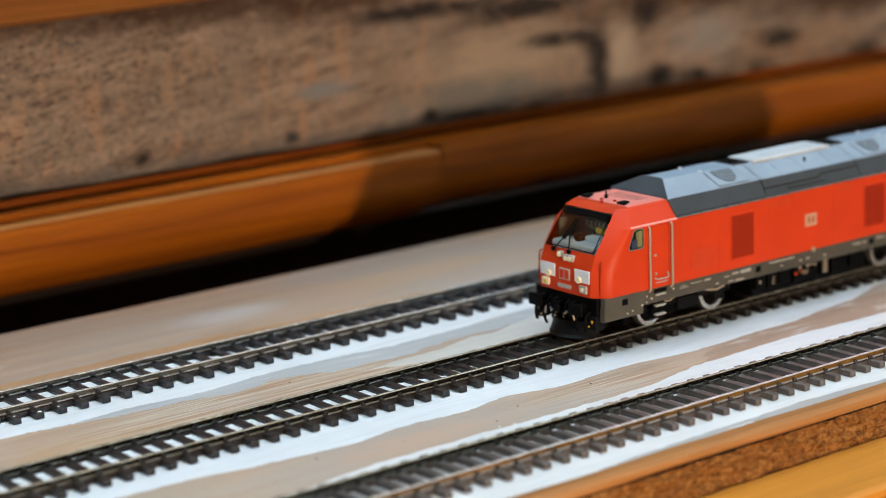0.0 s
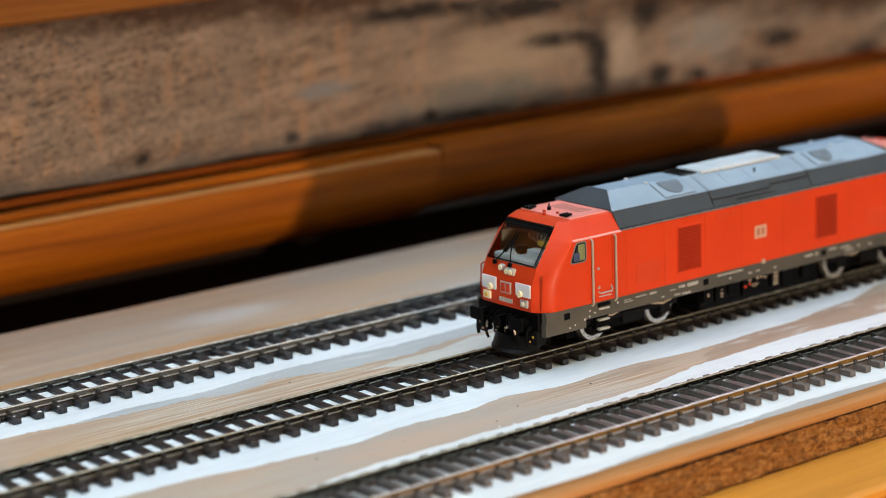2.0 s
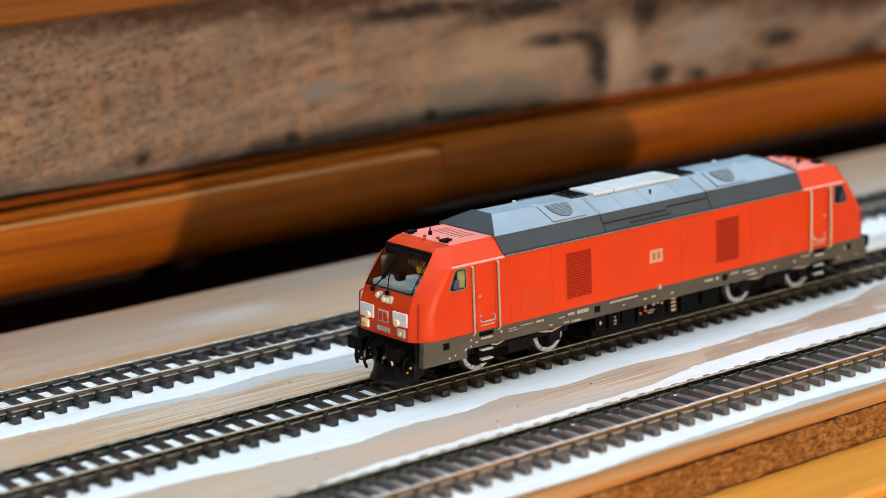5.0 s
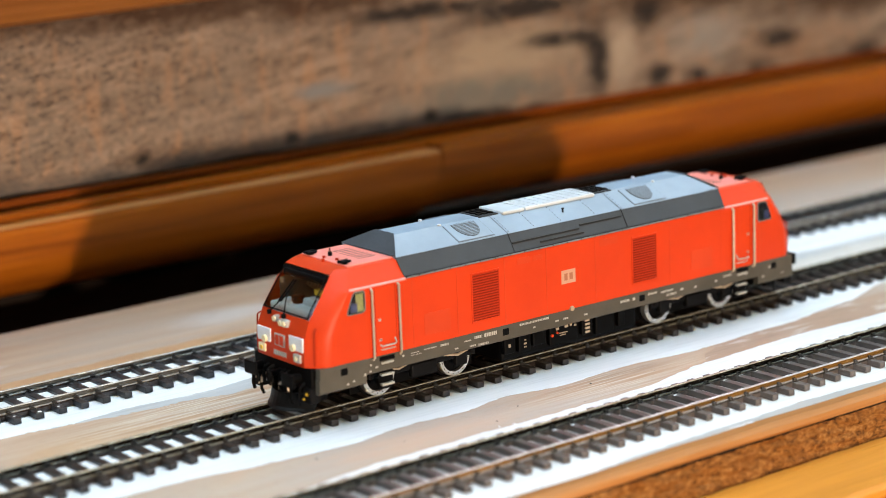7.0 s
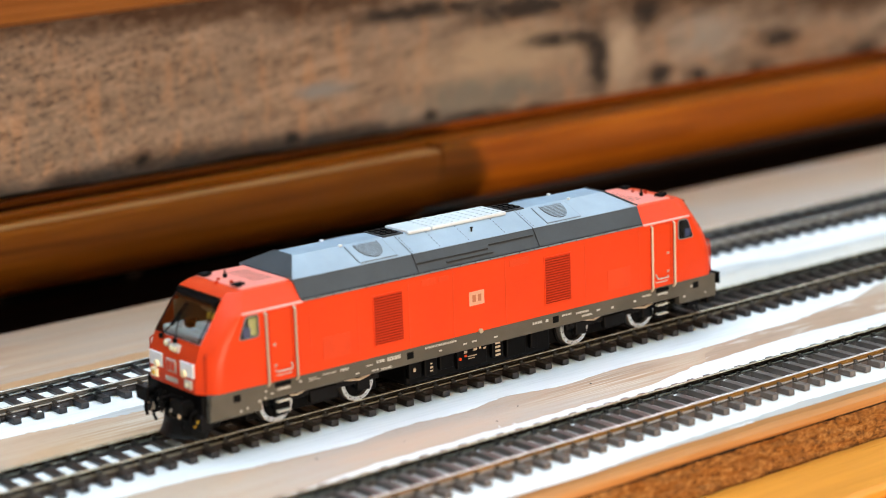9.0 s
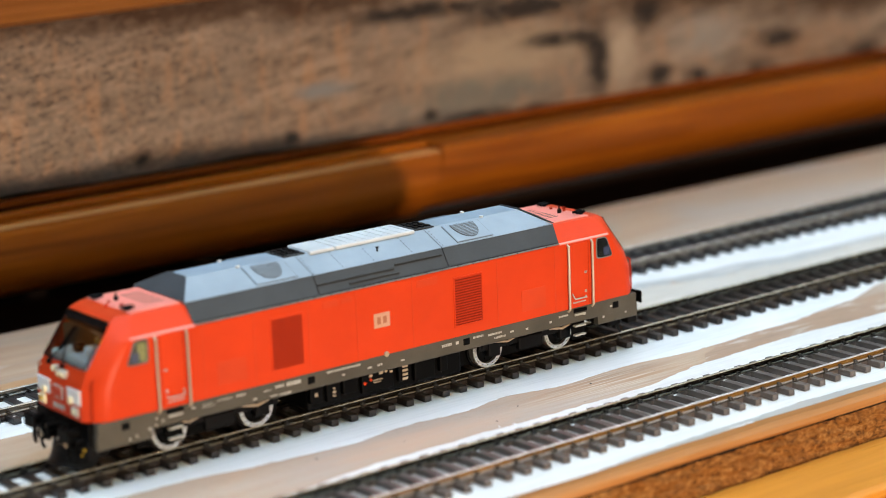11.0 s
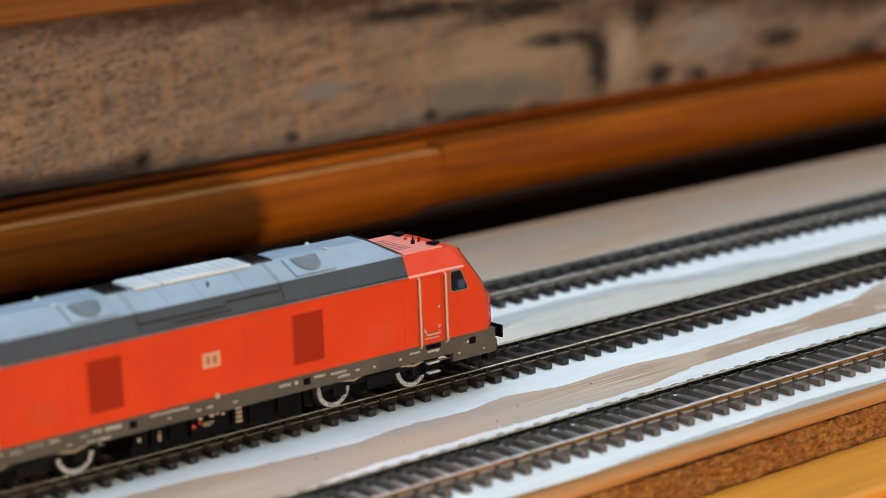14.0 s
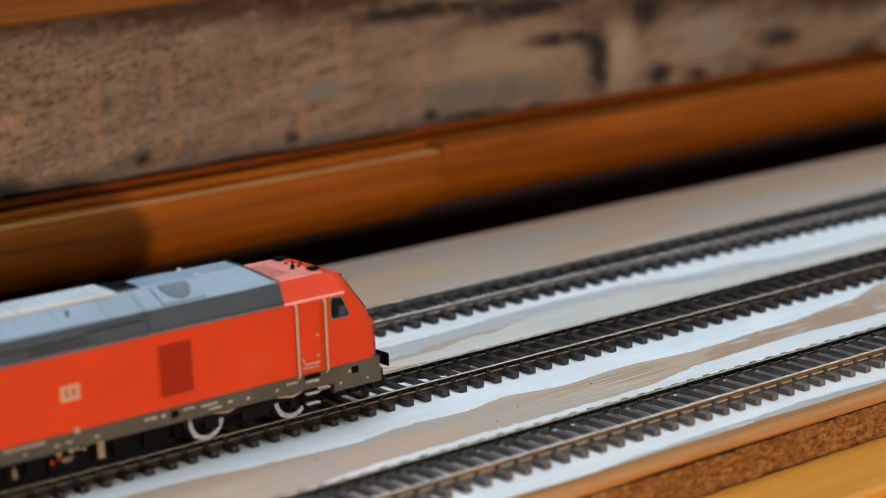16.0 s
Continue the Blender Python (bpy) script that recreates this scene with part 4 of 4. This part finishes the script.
            disc(wp, a, "x", 0.8, 0.8, 10)
        put("wipers", wp, M_BLACK, "black windscreen wipers", m=m, parent=cab)
        # cab interior
        put("console", box(boxed(9.3, 17, -11.2, 11.2, 25.5, 31.4, bevel=0.8), 13.4, 17.5, -9.4, -1.0, 31.2, 33.4, bevel=0.5), M_CABIN, "blue grey driving console", m=m, parent=cab)
        put("cab_wall", boxed(31, 32, -14.6, 14.6, 16, 40.5), M_CABBACK, "tan rear wall of the cab", m=m, parent=cab)
        put("cab_liner", box(box(boxed(15.5, 31, -14.4, -14.0, 18, 37), 15.5, 31, 14.0, 14.4, 18, 37), 19.5, 31, -13, 13, 41.2, 41.6), M_CABBACK, "tan cab lining", m=m, parent=cab)
        put("cab_floor", boxed(9, 32, -15, 15, 17, 18), M_OLIVE, m=m, parent=cab)
        put("driver_seat", box(boxed(20, 24.5, -6.4, -1.2, 24, 28, bevel=0.8), 24, 26, -6.2, -1.4, 27, 36, bevel=0.8), M_CABIN, "grey driver seat", m=m, parent=cab)
        put("desk_papers", box(boxed(11.0, 14.5, 2.5, 7.5, 31.3, 31.9, bevel=0.1), 13.8, 16.4, -7.5, -3.0, 33.3, 33.7, bevel=0.1), M_WHITE, "white papers on the console", m=m, parent=cab)
        put("second_seat", box(boxed(20, 24.5, 2.2, 7.4, 24, 28, bevel=0.8), 24, 26, 2.4, 7.2, 27, 37, bevel=0.8), M_DKBLUE, "dark blue cab seat", m=m, parent=cab)
        put("yellow_panel", box(boxed(15.5, 18.0, -9.6, -4.2, 34.5, 36.4, bevel=0.3), 18.5, 20.0, -10.8, -6.4, 36.0, 39.4, bevel=0.3), M_YELLOW, "small yellow cab fittings", m=m, parent=cab)
        wires = bmesh.new()
        for k in range(5):
            tube(wires, [(18 + k, -9 + k * 3.6, 41.2), (16.5 + k * 0.8, -7 + k * 3.0, 37.5 - k * 0.5), (18.5 + k, -4 + k * 2.2, 33.5)], 0.35, 5)
        put("cab_wires", wires, M_RAILTAN, "tan cab wiring", m=m, parent=cab)
        put("instrument_hood", box(boxed(14.6, 18.4, -10.8, 10.8, 38.6, 41.0, bevel=0.4), 12.2, 15.6, 0.4, 3.4, 31.2, 33.8, bevel=0.4), M_DKGREY, "dark cab fittings behind the windscreen", m=m, parent=cab)
        # side windows, doors, handrails
        for s in (-1, 1):
            y = s * HW
            w = put("side_window", rounded_plate(bmesh.new(), 17.2, 24.5, 30.0, 37.0, y + s * 0.22, -s * 0.4, 1.2, slant=2.9), M_GUTTER, "grey framed cab side window", m=m, parent=cab)
            put("window_inside", rounded_plate(bmesh.new(), 17.6, 24.1, 30.4, 36.6, y + s * 0.24, s * 0.03, 1.0, slant=2.7), M_BLACK, m=m, parent=w)
            if not rear:
                put("blind", boxed(20.8, 23.6, y + s * 0.23, y + s * 0.29, 30.8, 36.2), M_OLIVE, m=m, parent=w)
            put("seat_back", boxed(18.9, 21.4, y + s * 0.23, y + s * 0.30, 30.8, 33.6), M_DKBLUE, m=m, parent=w)
            pn = put("pane", rounded_plate(bmesh.new(), 17.8, 23.9, 30.6, 36.4, y + s * 0.36, s * 0.12, 0.9, slant=2.6), M_GLASS, "clear side pane", m=m, parent=w)
            pn.visible_shadow = False
            put("door", boxed(28.1, 35.6, y - 0.16, y + 0.16, 15.8, 36.5, bevel=0.1), M_RED, "red cab door", m=m, parent=cab)
            gap = boxed(27.75, 28.1, y - 0.05, y + 0.05, 15.8, 36.6)
            box(gap, 35.6, 35.95, y - 0.05, y + 0.05, 15.8, 36.6)
            put("door_gap", gap, M_REDDARK, m=m, parent=cab)
            put("door_handle", box(boxed(28.9, 29.9, y - 0.5, y + 0.5, 26.3, 27.1, bevel=0.1), 29.0, 29.9, y - 0.5, y + 0.5, 20.0, 20.8, bevel=0.1), M_METAL, m=m, parent=cab)
            st = bmesh.new()
            yy = y + s * 0.9
            tube(st, [(29.4, y, 18.9), (29.6, yy, 18.5), (34.6, yy, 18.5), (35.0, yy, 19.2), (35.0, y, 20.2)], 0.26, 6)
            tube(st, [(29.6, y, 17.3), (29.8, y + s * 0.3, 17.2), (34.8, y + s * 0.3, 17.2), (35, y, 17.3)], 0.2, 6)
            put("door_step_bar", st, M_OFFWHITE, m=m, parent=cab)
            for x in (26.66, 36.82):
                hr = bmesh.new()
                yy = y + s * 0.75
                tube(hr, [(x, y, 36.9), (x, yy, 36.4), (x, yy, 26), (x, yy, 15.4), (x, y - s * 0.1, 14.6)], 0.42, 7)
                put("handrail", hr, M_RAILTAN, "tan metal handrail", m=m, parent=cab)
            # steps under the door
            sp = bmesh.new()
            box(sp, 29.0, 34.6, y - s * 2.6, y + s * 0.1, 13.7, 15.0)
            put("door_sill", sp, M_BLACK, m=m, parent=cab)
            for z in (12.9, 9.1, 6.0):
                put("step", boxed(29.6, 34.2, y - s * 2.2, y + s * 0.25, z - 0.3, z + 0.3, bevel=0.12), M_OFFWHITE, "pale metal cab step", m=m, parent=cab)
            put("step_plate", boxed(29.2, 34.6, y - s * 1.6, y - s * 1.2, 4.4, 12), M_BLACK, m=m, parent=cab)
            put("corner_rail", tube(bmesh.new(), [(8.3, s * 14.9, 27.4), (7.4, s * 15.5, 26.6), (7.0, s * 15.5, 20), (6.9, s * 15.3, 16.2)], 0.28, 6), M_REDDARK, m=m, parent=cab)
        # nose: white lamp panels, lamps, emblem, number bars
        for s in (-1, 1):
            put("lamp_panel", boxed(4.85, 6.2, s * 5.0, s * 12.2, 20.0, 24.3, bevel=0.15), M_WHITE, "white headlight panel", m=m, parent=cab)
            put("headlight", disc(bmesh.new(), (4.4, s * 7.6, 20.9), "x", 1.1, 0.8, 16), M_LAMP, "cream headlight", m=m, parent=cab)
            put("tail_light", boxed(4.3, 5.4, s * 7.6, s * 11.2, 16.6, 19.2, bevel=0.3), M_LAMP if s > 0 else M_OFFWHITE, "pale marker light", m=m, parent=cab)
            put("tail_lens", disc(bmesh.new(), (4.25, s * 9.4, 17.9), "x", 0.75, 0.4, 12), M_YELLOW if s > 0 else M_LAMP, m=m, parent=cab)
        em = put("nose_emblem", boxed(4.75, 5.6, -2.6, 2.6, 19.8, 23.6, bevel=0.1), M_OFFWHITE, "white framed nose emblem", m=m, parent=cab)
        put("nose_emblem_field", box(boxed(4.68, 5.0, -2.2, -0.2, 20.2, 23.2), 4.68, 5.0, 0.2, 2.2, 20.2, 23.2), M_RED, m=m, parent=em)
        nb = bmesh.new()
        for k in range(6):
            box(nb, 4.6, 5.2, -3.4 + k * 1.15, -2.6 + k * 1.15, 16.9, 18.3)
        put("number_bars", nb, M_OFFWHITE, "row of pale number bars", m=m, parent=cab)
        tl = put("top_lights", box(boxed(5.2, 7.4, -3.6, 1.0, 26.0, 28.2, bevel=0.4), 5.6, 7.6, 2.2, 4.4, 26.8, 28.8, bevel=0.5), M_OFFWHITE, "pale central lamp cluster", m=m, parent=cab)
        put("lens", disc(disc(disc(bmesh.new(), (5.1, -2.3, 27.1), "x", 0.85, 0.5, 14), (5.1, -0.3, 27.1), "x", 0.85, 0.5, 14), (5.5, 3.3, 27.8), "x", 0.85, 0.5, 14), M_LAMP, m=m, parent=tl)
        # cab roof fittings
        horn = bmesh.new()
        for yy in (9.0, -9.0):
            for k in (-1.2, 1.2):
                tube(horn, [(22.0, yy + k * 0.7, 44.4), (25.5, yy + k * 0.7, 44.4)], 0.45, 7)
            box(horn, 23, 24.2, yy - 1.2, yy + 1.2, 43.5, 44.6)
        put("horns", horn, M_BLACK, "black roof horns", m=m, parent=cab)
        put("antenna", disc(disc(bmesh.new(), (27, 3.0, 44.3), "z", 0.7, 1.2, 10), (27, 3.0, 45.2), "z", 0.25, 1.6, 8), M_DKGREY, "small roof aerial", m=m, parent=cab)
        dots = bmesh.new()
        for x, yy in ((24, 2), (25, -3.5), (21.5, -1)):
            disc(dots, (x, yy, 43.8), "z", 0.55, 0.9, 10)
        put("roof_lugs", dots, M_REDDARK, m=m, parent=cab)
        gr = bmesh.new()
        for k in range(8):
            box(gr, 30.5, 37.0, -7 + k * 1.9, -6.7 + k * 1.9, 43.6, 43.78)
        put("roof_vents", gr, M_SKIRT, m=m, parent=cab)

        # --- buffer beam, buffers, coupling, plough
        bb = put("buffer_beam", boxed(5.4, 8.5, -15.4, 15.4, 8.6, 15.4, bevel=0.5), M_BLACK, "black buffer beam", m=m)
        for s in (-1, 1):
            put("buffer_shank", disc(bmesh.new(), (2.6, s * 10.1, 12.0), "x", 1.5, 4.4, 16), M_BLACK, m=m, parent=bb)
            put("buffer_plate", boxed(0.1, 0.9, s * 10.1 - 3.3, s * 10.1 + 3.3, 9.9, 14.1, bevel=0.35), M_BLACK, "black rectangular buffer plate", m=m, parent=bb)
            hose = bmesh.new()
            for k in (3.2, 5.6):
                tube(hose, [(4.4, s * k, 13.4), (2.6, s * k, 12.6), (2.0, s * k, 10.0), (2.6, s * (k - 0.6), 7.6)], 0.5, 7)
            put("brake_hose", hose, M_BLACK, "black brake hoses", m=m, parent=bb)
            put("hose_cock", boxed(1.7, 2.9, s * 3.2 - 0.5, s * 3.2 + 0.5, 9.0, 10.2, bevel=0.2), M_METAL, m=m, parent=bb)
        # corner blocks of the beam with their small bright fittings
        for q in (-1, 1):
            put("corner_block", boxed(4.6, 8.6, q * 11.6, q * 15.6, 4.6, 9.4, bevel=0.5), M_DKGREY, "dark corner block under the buffer beam", m=m, parent=bb)
            put("beam_fitting", disc(disc(bmesh.new(), (4.5, q * 13.8, 7.6), "x", 0.45, 0.4, 10), (4.5, q * 12.2, 5.8), "x", 0.35, 0.4, 8), M_YELLOW if q < 0 else M_RAILTAN, m=m, parent=bb)
            put("valve", tube(tube(bmesh.new(), [(3.6, q * 6.6, 10.8), (2.2, q * 7.0, 9.2), (2.4, q * 7.4, 7.6)], 0.4, 7), [(2.6, q * 1.9, 9.2), (2.4, q * 2.4, 7.4)], 0.35, 6), M_RAILTAN, "tan pipe end", m=m, parent=bb)
            put("brake_pipe", tube(tube(bmesh.new(), [(4.8, q * 12.6, 10.6), (3.0, q * 12.6, 9.6), (2.6, q * 12.5, 6.6), (3.0, q * 12.3, 4.4)], 0.55, 7), [(4.6, q * 8.2, 9.2), (2.8, q * 8.0, 8.2), (2.5, q * 7.8, 5.6), (3.2, q * 7.6, 3.8)], 0.5, 7), M_BLACK, "black hanging brake pipes", m=m, parent=bb)
        hook = bmesh.new()
        box(hook, 0.5, 5, -1.0, 1.0, 11.4, 13.0, bevel=0.3)
        box(hook, 0.4, 4.0, -0.7, 0.7, 9.4, 11.6, bevel=0.3)
        tube(hook, [(1.2, -1.1, 11.6), (0.6, -1.2, 9.4), (0.8, 0, 8.6), (0.6, 1.2, 9.4), (1.2, 1.1, 11.6)], 0.35, 6)
        put("coupling", hook, M_BLACK, "black coupling hook and loop", m=m, parent=bb)
        bm = bmesh.new()
        rings = []
        for z, xo in ((6.2, 0.0), (4.4, 0.3), (1.8, 1.2), (0.9, 2.0)):
            ring = []
            for k in range(13):
                a = (k - 6) / 6
                ring.append(bm.verts.new((3.2 - xo + 6.5 * a * a, a * 11.2, z)))
            for k in range(12, -1, -1):
                a = (k - 6) / 6
                ring.append(bm.verts.new((4.2 - xo + 6.5 * a * a, a * 11.0, z)))
            rings.append(ring)
        for a, b in zip(rings, rings[1:]):
            for k in range(26):
                bm.faces.new((a[k], a[(k + 1) % 26], b[(k + 1) % 26], b[k]))
        bm.faces.new(rings[0])
        bm.faces.new(rings[-1][::-1])
        put("plough", bm, M_PLOUGH, "blue black curved rail plough", m=m)
        put("front_apron", boxed(8.0, 14, -11.4, 11.4, 3.5, 10.5, bevel=0.8), M_BLACK, "black apron behind the plough", m=m)

    # --- underframe
    put("underframe", boxed(12, LEN - 12, -13.5, 13.5, 11.2, 15.5), M_BLACK, "black underframe")
    tank = put("fuel_tank", boxed(79, 138, -14.8, 14.8, 2.2, 11.5, bevel=1.2), M_BLACK, "black fuel tank and equipment boxes")
    for s in (-1, 1):
        rnd = random.Random(11)
        for x0, x1, z0, z1 in ((79, 83.5, 5, 11), (85, 90, 4.5, 10.5), (91, 96.5, 5.5, 10.8), (98, 110, 4.2, 10.6), (112, 116.5, 5, 11), (118, 126, 4.0, 10.4), (128, 131, 5, 11)):
            put("equipment_box", boxed(x0, x1, s * 15.0, s * 16.6, z0, z1, bevel=0.4), M_BLACK, parent=tank)
        mk = bmesh.new()
        for x, z, w, h in ((80.6, 7.2, 0.8, 1.1), (87.0, 6.0, 1.1, 0.4), (87.0, 7.0, 1.1, 0.6), (87.2, 8.3, 0.7, 0.4), (100.6, 9.0, 1.2, 0.8), (104.4, 9.2, 1.4, 1.2), (106.6, 9.4, 0.8, 1.6), (108.4, 9.0, 1.0, 0.6), (102.0, 7.6, 3.6, 0.3), (102.2, 6.9, 2.6, 0.25)):
            box(mk, x, x + w, s * 16.4, s * 16.75, z, z + h)
        put("stencil_marks", mk, M_RAILTAN, "tiny tan fittings and stencil marks", parent=tank)
        put("red_valve", disc(disc(bmesh.new(), (98.8, s * 16.8, 7.6), "y", 0.5, 0.6, 10), (101.0, s * 16.8, 8.2), "y", 0.4, 0.6, 10), M_RED, parent=tank)
        put("yellow_valve", disc(bmesh.new(), (106.8, s * 16.9, 10.8), "y", 0.7, 0.6, 10), M_YELLOW, parent=tank)
        lad = bmesh.new()
        for k in range(4):
            box(lad, 113.2, 115.2, s * 16.5, s * 16.8, 5.6 + k * 1.3, 6.3 + k * 1.3)
        put("plate_stack", lad, M_RAILTAN, parent=tank)

    # --- bogies and wheels
    wheels = []
    for bx in (34.34, 152.76):
        bog = put("bogie", boxed(bx - 9, bx + 39, -6.4, 6.4, 1.4, 11), M_BLACK, "black bogie frame")
        for s in (-1, 1):
            fr = bmesh.new()
            box(fr, bx - 6, bx + 36, s * 11.2, s * 12.6, 6.6, 10.6, bevel=0.4)
            box(fr, bx + 10, bx + 20, s * 11.2, s * 13.4, 4.2, 8.4, bevel=0.5)
            for a in (bx, bx + 29.9):
                box(fr, a - 2.4, a + 2.4, s * 11.2, s * 13.2, 4.2, 9.0, bevel=0.5)
                for k in (-4.2, 4.2):
                    disc(fr, (a + k, s * 12.4, 9.6), "z", 1.1, 3.6, 10)
            put("bogie_side", fr, M_DKGREY, "dark bogie side frame with springs", parent=bog)
            fit_ = bmesh.new()
            tube(fit_, [(bx + 31, s * 14.6, 9.5), (bx + 27, s * 14.8, 8.6), (bx + 22, s * 14.4, 9.4)], 0.45, 6)
            tube(fit_, [(bx - 1, s * 14.4, 9.6), (bx + 4, s * 14.8, 8.8), (bx + 8, s * 14.2, 9.6)], 0.35, 6)
            put("damper", fit_, M_RAILTAN if s < 0 else M_DKGREY, parent=bog)
        for a in (bx, bx + 29.9):
            ax = bmesh.new()
            disc(ax, (0, 0, 0), "y", 1.0, 17, 12)
            for s in (-1, 1):
                lathe(ax, [(0.01, s * 8.7), (2.0, s * 8.9), (4.9, s * 8.3), (5.0, s * 7.4), (6.9, s * 7.3), (6.9, s * 6.7), (0.01, s * 6.6)], (0, 0, 0))
                for k in range(5):
                    an = k * 2 * math.pi / 5
                    disc(ax, (3.3 * math.cos(an), s * 8.8, 3.3 * math.sin(an)), "y", 0.5, 0.5, 8)
            wh = part("wheelset", ax, M_BLACK, loco, "black wheels with bright tyres")
            wh.location = (a * MM, 0, 6.1 * MM)
            ty = bmesh.new()
            for s in (-1, 1):
                lathe(ty, [(4.7, s * 8.3), (4.7, s * 9.55), (5.95, s * 9.55), (6.12, s * 9.3), (6.12, s * 7.4)], (0, 0, 0))
            tyre = part("tyre", ty, M_METAL, wh, "bright metal tyre")
            dm = bmesh.new()
            for s in (-1, 1):
                for k in range(16):
                    an = k * 2 * math.pi / 16
                    disc(dm, (5.3 * math.cos(an), s * 9.58, 5.3 * math.sin(an)), "y", 0.2, 0.1, 6)
            part("tyre_dimples", dm, M_DKGREY, wh)
            wheels.append((wh, a))
    return loco, wheels


# ---------- build ----------
build_setting()
build_paint()
build_chips()
build_flecks()
build_track(71.5, 23.04, 7.77, 15.5, M_SLEEPER_GREY, (M_RAIL_GREY, M_RAIL_GREY), "grey weathered model track on white paint beside the back beam", 2.8, chair=M_CHAIR_DARK)
build_track(0.0, 121.31, 7.10, 15.2, M_SLEEPER, (M_RAIL_DARK, M_RAIL_DARK), "brown weathered model track under the locomotive", 2.7)
build_track(-74.55, 141.27, 7.07, 15.1, M_SLEEPER_DUSTY, (M_RAIL_BROWN, M_RAIL_DARK), "rusty brown model track along the front edge", 2.6, chair=M_CHAIR)
loco, wheels = build_loco()

# ---------- movement: seconds and millimetres travelled along the track ----------
RUN = [(0.0, 114.3), (0.5, 107.9), (1.0, 101.5), (1.5, 96.2), (2.0, 88.8), (2.5, 81.8), (3.0, 74.8), (3.5, 67.9), (4.0, 57.3), (4.2, 53.6), (6.3, 14.2), (6.5, 10.3), (7.0, 0.0), (7.5, -9.0), (8.0, -18.8),
       (8.5, -28.2), (9.0, -38.1), (9.2, -41.8), (11.3, -80.8), (11.5, -84.7), (12.0, -93.9), (12.5, -103.5), (13.0, -113.8), (13.5, -123.8), (14.0, -135.6), (14.5, -147.4), (15.0, -160.2), (15.5, -170.6), (16.0, -181.0)]


def run_at(t):
    for (ta, a), (tb, b) in zip(RUN, RUN[1:]):
        if t <= tb:
            return a + (b - a) * (t - ta) / (tb - ta)
    return RUN[-1][1]


def motions():
    walk(loco, [(t, pose(d * MM, 0, 0.0043)) for t, d in RUN])
    for wh, a in wheels:
        walk(wh, [(k * 0.2, pose(a * MM, 0, 0.0061, 0, -math.degrees((RUN[0][1] - run_at(k * 0.2)) / 6.12), 0)) for k in range(81)])


motions()
